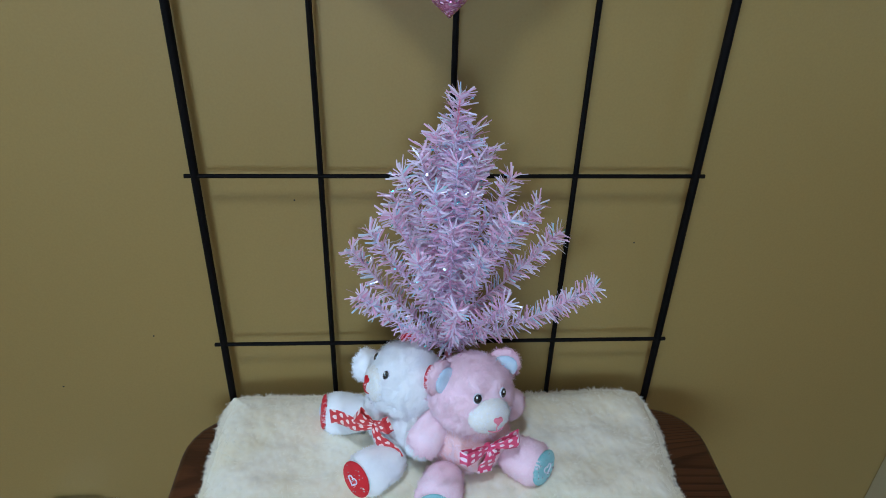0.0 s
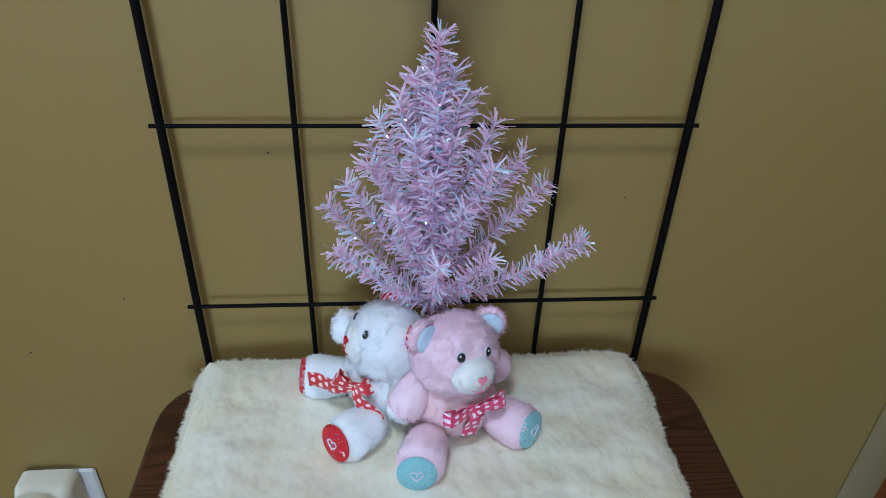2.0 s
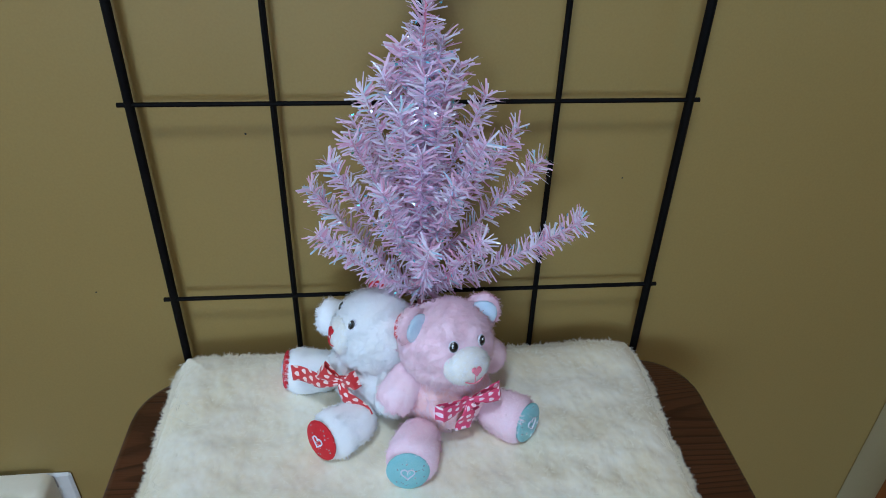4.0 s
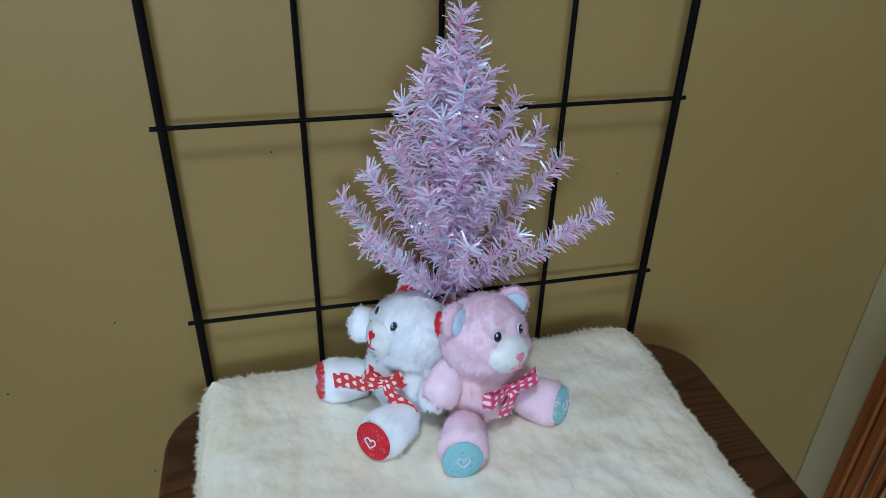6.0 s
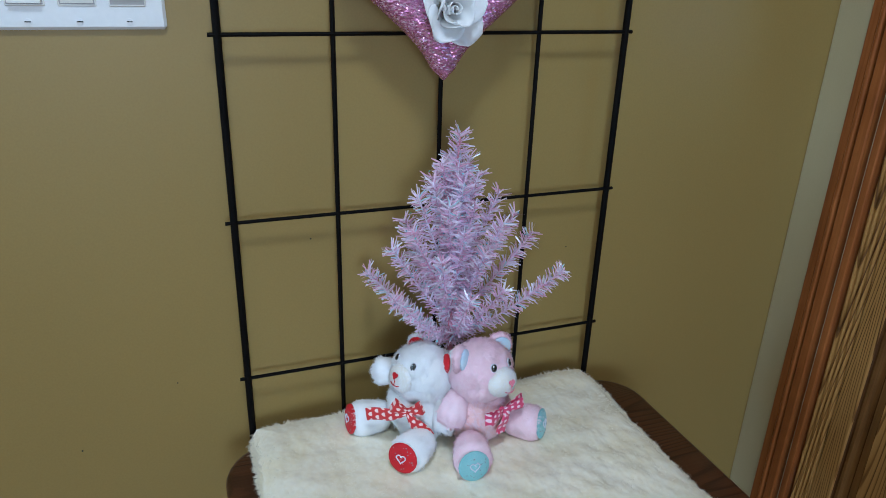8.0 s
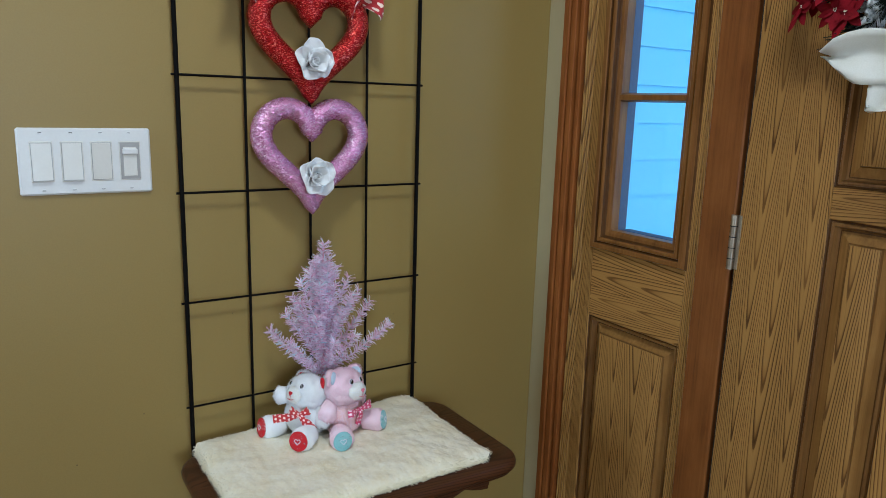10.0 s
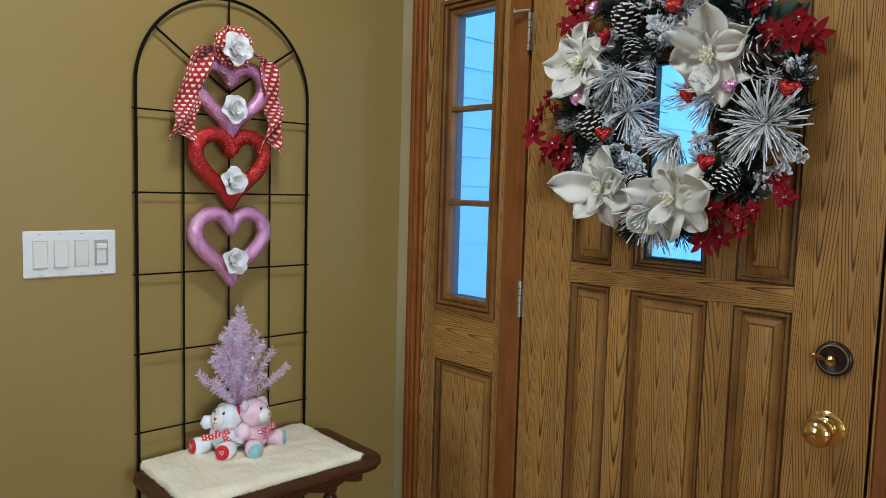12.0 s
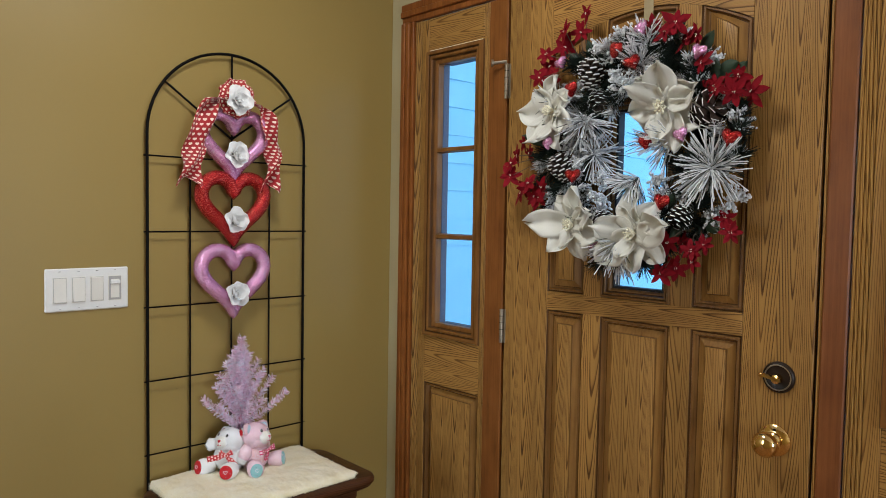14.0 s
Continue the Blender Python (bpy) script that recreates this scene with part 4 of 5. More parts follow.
def pile(x, y, length, out, lift, up, hairs=6):
    """A lock of the mat's pile, rooted at x, y, leaning out or with the nap."""
    p = Vector((x * wave(x, y), y, 0.0025 + fur_lift(x, y) * lift))
    nap = noise.noise_vector(Vector((x * 20, y * 20, 9.1))) * 1.7 + noise.noise_vector(Vector((x * 70, y * 70, 3.1))) * 0.8
    lean = Vector((nap.x, nap.y, 0)) + out + Vector((rng.gauss(0, 0.3), rng.gauss(0, 0.3), 0))
    lean *= max(1.0, 0.9 / max(lean.length, 1e-4))
    tip = p + (lean + Vector((0, 0, up))).normalized() * length * rng.uniform(0.7, 1.15)
    shade = tuple((Vector((0, 0, 1.0)) + lean * 0.10 + Vector((rng.gauss(0, 0.06), rng.gauss(0, 0.06), 0))).normalized())
    for _ in range(hairs):
        root = p + Vector((rng.gauss(0, 0.0017), rng.gauss(0, 0.0017), -0.0005))
        way = tip + Vector((rng.gauss(0, 0.0008), rng.gauss(0, 0.0008), rng.gauss(0, 0.0005))) - root
        s.blade(root, way, rng.uniform(0.0004, 0.0007), way.cross(Vector((0, 0, 1))), shade, 1)


count = 0
while count < 8000:
    x, y = rng.uniform(-FX, FX), rng.uniform(-FY, FY)
    if in_mat(x, y):
        count += 1
        pile(x, y, 0.0085, Vector((0, 0, 0)), 1.0, 0.11)
for _ in range(5200):
    a = rng.uniform(0, 2 * (FX + FY))
    side_x = a < 2 * FY
    x, y = (rng.choice((-1, 1)) * (FX - rng.uniform(0, 0.008)), rng.uniform(-FY, FY)) if side_x else (rng.uniform(-FX, FX), rng.choice((-1, 1)) * (FY - rng.uniform(0, 0.008)))
    if not in_mat(x, y):
        continue
    out = Vector((math.copysign(1.6, x), 0, 0)) if side_x else Vector((0, math.copysign(1.6, y), 0))
    pile(x, y, 0.0068 * (1 + 0.4 * noise.noise(Vector((x * 60, y * 60, 3.1)))), out, rng.uniform(0.2, 1.0), rng.uniform(-0.5, 0.5), 7)
tagged(part("fur", s, [M_FUR, M_FUR_TIP], mat_thing, "soft cream fur pile"), kind="stuff")

# ---------------------------------------------------------------- tinsel tree
FUR_Z = T_TOP + 0.0205
TREE = Vector((0.252, -0.082, FUR_Z))
tree = thing("tinsel_tree", Matrix.Translation(TREE), "small pink iridescent tinsel tree on the fur mat", "tinsel tree")
part("trunk", Shape().tube([(0, 0, 0.0), (0.001, -0.001, 0.12), (0.0, 0.0, 0.25), (0.0, -0.003, 0.338), (0.002, -0.006, 0.386)], lambda f: 0.0050 - 0.0042 * f, 8), M_TRUNK, tree, "pink foil-wrapped trunk")
part("base", Shape().lathe([(0.001, 0.0), (0.026, 0.0), (0.027, 0.008), (0.020, 0.020), (0.008, 0.026), (0.006, 0.05)], 20), M_TRUNK, tree)
rng = random.Random(11)


def tinsel(path, needles, length, spread, parent, name="branch"):
    """A wire with strips of film all round it, slanting towards its tip."""
    s = Shape()
    s.tube(path, 0.0011, 5)
    pts = [Vector(p) for p in path]
    seg = [(pts[i + 1] - pts[i]) for i in range(len(pts) - 1)]
    total = sum(q.length for q in seg)
    for _ in range(needles):
        at = rng.random() ** 0.9 * total
        k = 0
        while k < len(seg) - 1 and at > seg[k].length:
            at -= seg[k].length
            k += 1
        root = pts[k] + seg[k].normalized() * min(at, seg[k].length)
        ax = seg[k].normalized()
        r = Vector((rng.gauss(0, 1), rng.gauss(0, 1), rng.gauss(0, 1)))
        r = (r - ax * r.dot(ax)).normalized()
        w = (ax * rng.uniform(0.15, 0.75) + r * spread * rng.uniform(0.8, 1.15)).normalized() * length * (1.0 - 0.25 * rng.random() ** 3) * (1.12 if rng.random() < 0.06 else 0.92)
        side = w.cross(Vector((rng.gauss(0, 1), rng.gauss(0, 1), rng.gauss(0, 1))))
        s.blade(root, w, rng.uniform(0.0013, 0.0022), side, None, 0, Vector((rng.gauss(0, 1), rng.gauss(0, 1), rng.gauss(0, 1))) * length * 0.07)
        # small cyan foil bits, added to stand in for glints off the film
        if rng.random() < 0.06:
            tip = root + w * rng.uniform(0.6, 1.0)
            turn = Vector((rng.gauss(0, 1), rng.gauss(0, 1), rng.gauss(0, 1)))
            s.blade(tip, turn.normalized() * 0.0027, 0.0017, turn.orthogonal(), None, 1, (0, 0, 0))
    return part(name, s, [M_TINSEL, M_GLINT], parent, "", None, 60)


def branch(z, az, reach, rise, needles=190, length=0.019):
    """A branch from the trunk at height z, towards az degrees, ending reach out and rise up."""
    c, q = math.cos(radians(az)), math.sin(radians(az))
    path = [(c * reach * f, q * reach * f, z + rise * (0.72 * f + 0.28 * f * f)) for f in (0.0, 0.25, 0.5, 0.75, 1.0)]
    tinsel(path, needles, length, 0.85, tree)


# tiers: height on the trunk, and for each branch its bearing, reach and rise
for z, group in (
    (0.112, ((-17, 0.142, 0.102), (163, 0.106, 0.098), (203, 0.098, 0.094), (275, 0.055, 0.085), (315, 0.072, 0.092), (75, 0.07, 0.09))),
    (0.145, ((-12, 0.102, 0.116), (181, 0.079, 0.108), (238, 0.062, 0.105), (300, 0.050, 0.105), (40, 0.07, 0.10), (125, 0.07, 0.10))),
    (0.172, ((0, 0.080, 0.110), (196, 0.060, 0.106), (160, 0.060, 0.108), (265, 0.040, 0.105), (325, 0.062, 0.112), (90, 0.045, 0.10))),
    (0.205, ((-20, 0.053, 0.112), (185, 0.048, 0.110), (240, 0.040, 0.105), (295, 0.035, 0.105), (60, 0.045, 0.10))),
    (0.240, ((8, 0.032, 0.096), (202, 0.034, 0.094), (160, 0.028, 0.093), (270, 0.026, 0.095), (320, 0.027, 0.095), (100, 0.03, 0.09))),
    (0.285, ((-15, 0.016, 0.072), (190, 0.018, 0.068), (260, 0.016, 0.072), (90, 0.016, 0.072))),
):
    for az, reach, rise in group:
        branch(z, az + rng.uniform(-3, 3), reach, rise, int(80 + 1500 * (reach + 0.5 * rise)), 0.0166)
tinsel([(0, 0, 0.325), (0, -0.003, 0.355), (0.002, -0.006, 0.388)], 170, 0.018, 0.9, tree, "tip")
tinsel([(0, 0, 0.095), (0, 0, 0.20), (0, 0, 0.27), (0, 0, 0.335)], 420, 0.016, 1.0, tree, "trunk_tinsel")


# ---------------------------------------------------------------- plush bears
TIPS = {"white_plush": M_WTIP, "ivory_velour": M_WTIP, "pink_plush": M_PTIP, "rose_plush": M_PTIP}


def tuft(s, p, n, comb, length, r, hairs=6, spread=0.0017):
    """A lock of pile: hairs that start apart and lean together to one point."""
    lean = comb * 0.6 + noise.noise_vector(p * 70.0) * 0.9 + Vector((r.gauss(0, 0.25), r.gauss(0, 0.25), r.gauss(0, 0.25)))
    lean -= n * lean.dot(n)
    lean *= max(1.0, 0.8 / max(lean.length, 1e-4))
    tip = p + (n * (0.5 if r.random() < 0.10 else 0.22) + lean).normalized() * length * r.uniform(0.65, 1.15)
    shade = tuple((n + lean * 0.14 + Vector((r.gauss(0, 0.09), r.gauss(0, 0.09), r.gauss(0, 0.09)))).normalized())
    for _ in range(hairs):
        j = Vector((r.gauss(0, 1), r.gauss(0, 1), r.gauss(0, 1)))
        root = p + (j - n * j.dot(n)) * spread * 0.7 - n * 0.001
        way = tip + Vector((r.gauss(0, 1), r.gauss(0, 1), r.gauss(0, 1))) * 0.0007 - root
        s.blade(root, way, r.uniform(0.0004, 0.0007), way.cross(n), shade, 1)


def plush(name, c, radii, mat, parent, turn=None, hairs=900, length=0.0045, label="", seed=1.0):
    """A soft stuffed form with a short pile."""
    s = Shape().ball(c, radii, turn, 22, 14, 0.05, 0, seed)
    r = random.Random(int(seed * 100))
    t = turn or Matrix.Identity(3)
    comb = Vector((r.gauss(0, 0.3), r.gauss(0, 0.3), -0.5))
    for _ in range(int(hairs * 0.75)):
        d = Vector((r.gauss(0, 1), r.gauss(0, 1), r.gauss(0, 1))).normalized()
        w = 1 + 0.05 * noise.noise(d * 2.2 + Vector((seed, seed, seed)))
        p = Vector(c) + t @ Vector((d.x * radii[0], d.y * radii[1], d.z * radii[2])) * w
        n = (t @ Vector((d.x / radii[0], d.y / radii[1], d.z / radii[2]))).normalized()
        tuft(s, p, n, comb, length, r)
    return part(name, s, [mat, TIPS[mat.name]], parent, label)


def limb(name, a, b, ra, rb, mat, parent, hairs=900, length=0.0045, label="", seed=1.0):
    """A stuffed arm or leg from a to b, fuller at its end."""
    a, b = Vector(a), Vector(b)
    ax = (b - a).normalized()
    s = Shape()
    n = 9
    r = random.Random(int(seed * 77))
    e1 = ax.orthogonal().normalized()
    e2 = ax.cross(e1)
    L = (b - a).length
    prof = []
    for i in range(n + 1):
        f = i / n
        rr = ra + (rb - ra) * (f * f * (3 - 2 * f))
        prof.append((rr * math.sqrt(max(0.0, 1 - (2 * abs(f - 0.5)) ** 5)) + 0.0003, f))
    vs, fs, ns = [], [], []
    seg = 16
    for rr, f in prof:
        for k in range(seg):
            d = e1 * math.cos(2 * math.pi * k / seg) + e2 * math.sin(2 * math.pi * k / seg)
            vs.append(a + ax * L * f + d * rr)
            ns.append(tuple((d + ax * (2 * f - 1) * abs(2 * f - 1) * 1.2).normalized()))
    fs = [(i * seg + k, i * seg + (k + 1) % seg, (i + 1) * seg + (k + 1) % seg, (i + 1) * seg + k) for i in range(n) for k in range(seg)]
    s.add(vs, fs, 0, ns)
    for _ in range(int(hairs * 0.75)):
        f = r.uniform(0.02, 0.98)
        i = min(int(f * n), n - 1)
        q = f * n - i
        rr = prof[i][0] * (1 - q) + prof[i + 1][0] * q
        an = r.uniform(0, 2 * math.pi)
        d = e1 * math.cos(an) + e2 * math.sin(an)
        nn = (d + ax * (2 * f - 1) * abs(2 * f - 1) * 1.2).normalized()
        tuft(s, a + ax * L * f + d * (rr - 0.001), nn, ax * 0.4 + Vector((0, 0, -0.3)), length, r)
    return part(name, s, [mat, TIPS[mat.name]], parent, label)


def heart_outline(w, n=28):
    """A heart of width w, centred, as (x, z)."""
    k = w / 32
    return [(k * 16 * math.sin(a) ** 3, k * (13 * math.cos(a) - 5 * math.cos(2 * a) - 2 * math.cos(3 * a) - math.cos(4 * a) + 2.5)) for a in [2 * math.pi * i / n for i in range(n)]]


def flat_heart(s, centre, turn, w, thick=0.0008, slot=0):
    out = heart_outline(w)
    lo = [Vector(centre) + turn @ Vector((x, 0, z)) for x, z in out]
    hi = [Vector(centre) + turn @ Vector((x * 0.9, -thick, z * 0.9)) for x, z in out]
    s.rings([lo, hi], slot)


def sole(name, c, direction, rx, rz, mat, parent, label, seed):
    """A rounded foot pad with a stitched heart and foil dots."""
    t = turned(direction)
    s = Shape().ball(c, (rx, 0.0045, rz), t, 24, 10)
    pad = part(name, s, mat, parent, label)
    r = random.Random(seed)
    d = Shape()
    for _ in range(22):
        a, q = r.uniform(0, 6.283), math.sqrt(r.random()) * 0.85
        x, z = rx * q * math.cos(a), rz * q * math.sin(a)
        y = -0.0045 * math.sqrt(max(0, 1 - q * q))
        d.ball(Vector(c) + t @ Vector((x, y, z)), (0.00065 * r.uniform(0.7, 1.5),) * 3, None, 6, 4)
    part("foil_print", d, M_SEQUIN, pad, "silver foil dots")
    line = [Vector(c) + t @ Vector((x, -0.0048, z)) for x, z in heart_outline(rx * 0.62, 22)]
    part("stitched_heart", Shape().tube(line, 0.0007, 6, True, up=t @ Vector((0, 1, 0))), M_EYE_RIM, pad, "small stitched heart")
    return pad


def ribbon_bow(parent, c, facing, mat, label, loops, tails, width):
    """A small tied bow; loops and tails: bearings in the bow's own plane, and lengths."""
    t = turned(facing)
    knot = part("bow", Shape().ball(c, (0.0048, 0.0040, 0.0048), t, 12, 8), mat, parent, label)
    for kind, group in (("bow_loop", loops), ("bow_tail", tails)):
        for deg, ln in group:
            a = radians(deg)
            along, across = Vector((math.cos(a), 0, math.sin(a))), Vector((-math.sin(a), 0, math.cos(a)))

            def sheet(u, v, along=along, across=across, ln=ln, kind=kind):
                f = v
                w = width * (0.35 + 0.65 * min(1, f * 2.2))
                if kind == "bow_loop":
                    g = f if f < 0.5 else 1 - f
                    out = along * (ln * 2 * g) + Vector((0, -0.002 - 0.0075 * math.sin(math.pi * f) * (1 if f < 0.5 else 0.1), 0))
                    w = width * (0.4 + 1.2 * g)
                else:
                    out = along * (ln * f) + Vector((0, -0.003 - 0.0035 * math.sin(f * 5.5), 0))
                return Vector(c) + t @ (out + across * ((u - 0.5) * w))
            s = Shape().grid(sheet, 4, 14, 0, (width, ln * (2 if kind == "bow_loop" else 1)))
            ob = part(kind, s, mat, knot)
            sol = ob.modifiers.new("thickness", "SOLIDIFY")
            sol.thickness = 0.0005
    return knot


def bear(label, place, yaw, body_mat, belly_mat, muzzle_mat, pad_mat, pad_label, ear_mat, nose_mat, bow_mat, bow_label, arms, feet, seed, loops, tails, head_turn=0.0, head_roll=0.0, snout=1.0, eye=(0.0140, -0.0330), ear_y=0.004, ear_x=0.0385, ear_z=0.0185, head_z=0.100, nod=4, bow_at=(0, -0.053, 0.062), bow_face=(0, -1, 0.15), head_y=-0.012):
    """A seated bear that faces -y before it is turned. arms, feet: the places of paws and soles."""
    b = thing("plush_bear", Matrix.Translation(place) @ pose(0, 0, 0, 0, 0, yaw), label, "plush toy")
    plush("body", (0, -0.007, 0.044), (0.045, 0.044, 0.047), belly_mat, b, None, 3400, 0.0068, "", seed)
    ht = pose(0, head_y, head_z, 0, 0, head_turn) @ pose(0, 0, 0, 0, head_roll, 0) @ pose(0, 0, 0, -nod)
    hc = Vector((0, 0, 0))
    head = plush("head", hc, (0.0440, 0.0390, 0.0395), body_mat, b, None, 4600, 0.0070, "", seed + 1)
    head.matrix_basis = ht
    plush("cheek_fur", hc + Vector((0, -0.010, -0.013)), (0.0395, 0.027, 0.021), body_mat, head, None, 2000, 0.0068, "", seed + 8)
    mz = hc + Vector((0, -0.030 - 0.004 * snout, -0.002))
    muz = plush("muzzle", mz, (0.0220, 0.0170 * snout, 0.0185), muzzle_mat, head, None, 1500, 0.0024, "pale short-pile muzzle", seed + 9)
    front = mz.y - 0.0175 * snout
    s = Shape()
    flat_heart(s, Vector((0, front + 0.0002, mz.z + 0.0035)), Matrix.Rotation(radians(-10), 3, "X"), 0.0098, 0.0018)
    part("nose", s, nose_mat, muz, "small stitched heart nose")
    mouth = [Vector((x, front - 0.0001 + 26 * x * x * snout, mz.z - 0.0085 + 26 * x * x)) for x in [-0.0085 + 0.0017 * i for i in range(11)]]
    s = Shape().tube(mouth, 0.0006, 6)
    s.tube([Vector((0, front + 0.0003, mz.z - 0.0005)), Vector((0, front - 0.0002, mz.z - 0.0085))], 0.0005, 6)
    part("mouth", s, nose_mat, muz, "stitched mouth line")
    for sx in (-1, 1):
        ep = hc + Vector((sx * eye[0], eye[1], 0.0185))
        d = Vector((sx * 0.40, -1, 0.30)).normalized()
        t = turned(d)
        rim = part("eye", Shape().ball(ep, (0.0046, 0.0020, 0.0056), t, 16, 10), M_EYE_RIM, head, "pale embroidered eye rim")
        pup = part("pupil", Shape().ball(ep + d * 0.0008, (0.0039, 0.0022, 0.0048), t, 16, 10), M_EYE, rim, "shiny black pupil")
        part("glint", Shape().ball(ep + d * 0.0026 + t @ Vector((-0.0012, 0, 0.0019)), (0.0010, 0.0005, 0.0012), t, 8, 6), M_PLATE, pup, "white glint dot")
        ec = hc + Vector((sx * ear_x, ear_y, ear_z))
        te = Matrix.Rotation(radians(sx * -28), 3, "Z") @ Matrix.Rotation(radians(sx * 55), 3, "Y")
        ear = plush("ear", ec, (0.0172, 0.0072, 0.0178), body_mat, head, te, 1000, 0.0058, "", seed + 2 + sx)
        part("ear_lining", Shape().ball(ec + te @ Vector((0, -0.0068, 0)), (0.0138, 0.0052, 0.0150), te, 14, 8), ear_mat, ear, "satin ear lining")
        foot = Vector(feet[0 if sx < 0 else 1])
        leg_d = Vector((foot.x * 0.55, foot.y, 0.0)).normalized()
        limb("leg", (sx * 0.032, -0.030, 0.022), foot + leg_d * 0.003, 0.0195, 0.0245, body_mat, b, 2100, 0.0066, "", seed + 4 + sx)
        sole("foot_pad", foot + leg_d * 0.0016 + Vector((0, 0, 0.0010)), leg_d + Vector((0, 0, 0.15)), 0.0192, 0.0196, pad_mat, b, pad_label, int(seed * 10) + sx)
        paw = Vector(arms[0 if sx < 0 else 1])
        limb("arm", (sx * 0.026, -0.002, 0.078), paw, 0.0145, 0.0190, body_mat, b, 1700, 0.0066, "", seed + 6 + sx)
    ribbon_bow(b, Vector(bow_at), bow_face, bow_mat, bow_label, loops, tails, 0.0165)
    band = [Vector((0.035 * math.cos(a), -0.006 + 0.037 * math.sin(a), 0.068 - 0.006 * math.sin(-a))) for a in [2 * math.pi * i / 28 for i in range(28)]]
    part("neck_ribbon", Shape().tube(band, 0.002, 6, True), bow_mat, b)
    return b


bear("white plush bear with red bow and red foot pads", Vector((0.213, -0.103, FUR_Z - 0.003)), -62, M_WPLUSH, M_WPLUSH, M_WMUZZLE, M_RED_FELT, "red velour foot pad with foil dots", M_RED_FELT, M_RED_FELT, M_RED_BOW, "red organza bow with hearts",
     ((-0.060, -0.038, 0.080), (0.056, -0.018, 0.030)), ((-0.059, -0.075, 0.0245), (0.044, -0.085, 0.0265)), 2.0, ((28, 0.020), (150, 0.022)), ((-50, 0.042), (188, 0.052)), -10, -4, 0.62, (0.0165, -0.0305), 0.016, 0.0325, 0.0225, 0.088, 13, (0.019, -0.052, 0.063), (0.75, -1, 0.2), -0.006)
bear("pink plush bear with pink bow and aqua foot pads", Vector((0.268, -0.127, FUR_Z - 0.003)), 22, M_PPLUSH, M_PBELLY, M_WMUZZLE, M_TEAL_FELT, "aqua velour foot pad with foil dots", M_EAR_SATIN, M_PINK_THREAD, M_PINK_BOW, "pink organza bow with hearts",
     ((-0.064, -0.026, 0.052), (0.062, -0.004, 0.048)), ((-0.066, -0.072, 0.0240), (0.057, -0.070, 0.0240)), 5.0, ((6, 0.034), (178, 0.032)), ((-98, 0.030), (-70, 0.016)), 2, 7, 1.0, ear_x=0.0365, ear_z=0.0230)

# ---------------------------------------------------------------- hearts on the trellis
hang = thing("heart_hanging", pose(0.245, -0.0285, 1.10), "three stacked glitter hearts with white roses and a ribbon bow", "wall hanging")


def glitter_heart(z, w, r, mat, label, parent):
    """A ring in the shape of a heart; z: its lowest point, w: width along the middle line."""
    k = w / 32
    pts = []
    n = 64
    for i in range(n):
        a = 2 * math.pi * i / n
        x = k * 16 * math.sin(a) ** 3
        q = k * (13 * math.cos(a) - 5 * math.cos(2 * a) - 2 * math.cos(3 * a) - math.cos(4 * a) + 17)
        pts.append((x, -r, z + r * 1.35 + q - 0.55 * r * math.exp(-((a - math.pi) / 0.45) ** 2)))
    s = Shape().tube(pts, lambda f: r * (1.04 - 0.34 * math.exp(-((f - 0.5) / 0.07) ** 2)), 16, True, up=(0, 1, 0))
    return part("heart", s, mat, parent, label)


def petal(w, ln, cup, curl, n=6, tip=0.0):
    """A petal sheet in its own frame: along z, cupped towards -y."""
    def fn(u, v):
        x = (u - 0.5) * w * (math.sin(math.pi * min(1, 0.12 + 0.80 * v)) ** 0.6) * (1 - tip * v * v)
        e = (u - 0.5) * 2
        return Vector((x, -cup * (e * e) * w * 0.5 + curl * ln * v * v - 0.22 * ln * math.sin(v * 2.2) * cup, v * ln))
    return fn


def rose(c, size, parent, seed, face=(0, -1, 0.1), label="white foam rose"):
    """A folded rose: cupped petals round a tight bud."""
    r = random.Random(seed)
    t = turned(face, r.uniform(0, 6))
    bud = Shape()

    def swirl(u, v):
        a = u * 11.0
        q = size * (0.035 + 0.011 * a)
        return Vector(c) + t @ Vector((q * math.cos(a), -size * (0.12 + 0.30 * v + 0.03 * math.sin(a * 2)), q * math.sin(a)))
    bud.grid(swirl, 34, 3)
    flower = part("rose", bud, M_ROSE, parent, label, None, 80)
    flower.modifiers.new("thickness", "SOLIDIFY").thickness = 0.0010
    for ring, (count, rad, lean, ln, w) in enumerate(((4, 0.14, 26, 0.62, 0.72), (5, 0.20, 56, 0.62, 0.80))):
        for i in range(count):
            a = 2 * math.pi * (i + 0.4 * ring) / count + r.uniform(-0.15, 0.15)
            spin = Matrix.Rotation(a, 3, "Y")
            tilt = Matrix.Rotation(radians(90 - lean - r.uniform(-7, 7)), 3, "X")
            fn = petal(size * w, size * ln * r.uniform(0.9, 1.1), 0.38, 0.10 + 0.12 * ring)

            def at(u, v, fn=fn, spin=spin, tilt=tilt, rad=rad):
                return Vector(c) + t @ (spin @ (tilt @ fn(u, v) + Vector((0, 0.04 * size, rad * size * 0.6))))
            p = part("petal", Shape().grid(at, 6, 6), M_ROSE, flower, "", None, 80)
            p.modifiers.new("thickness", "SOLIDIFY").thickness = 0.0010
    return flower


heart_c = glitter_heart(0.0, 0.204, 0.0205, M_PINK_GLITTER, "pink glitter heart ring", hang)
heart_b = glitter_heart(0.218, 0.202, 0.0205, M_RED_GLITTER, "red glitter heart ring", hang)
heart_a = glitter_heart(0.411, 0.198, 0.0195, M_PINK_GLITTER, "pink glitter heart ring under a ribbon bow", hang)
rose((-0.005, -0.044, 0.082), 0.058, hang, 1)
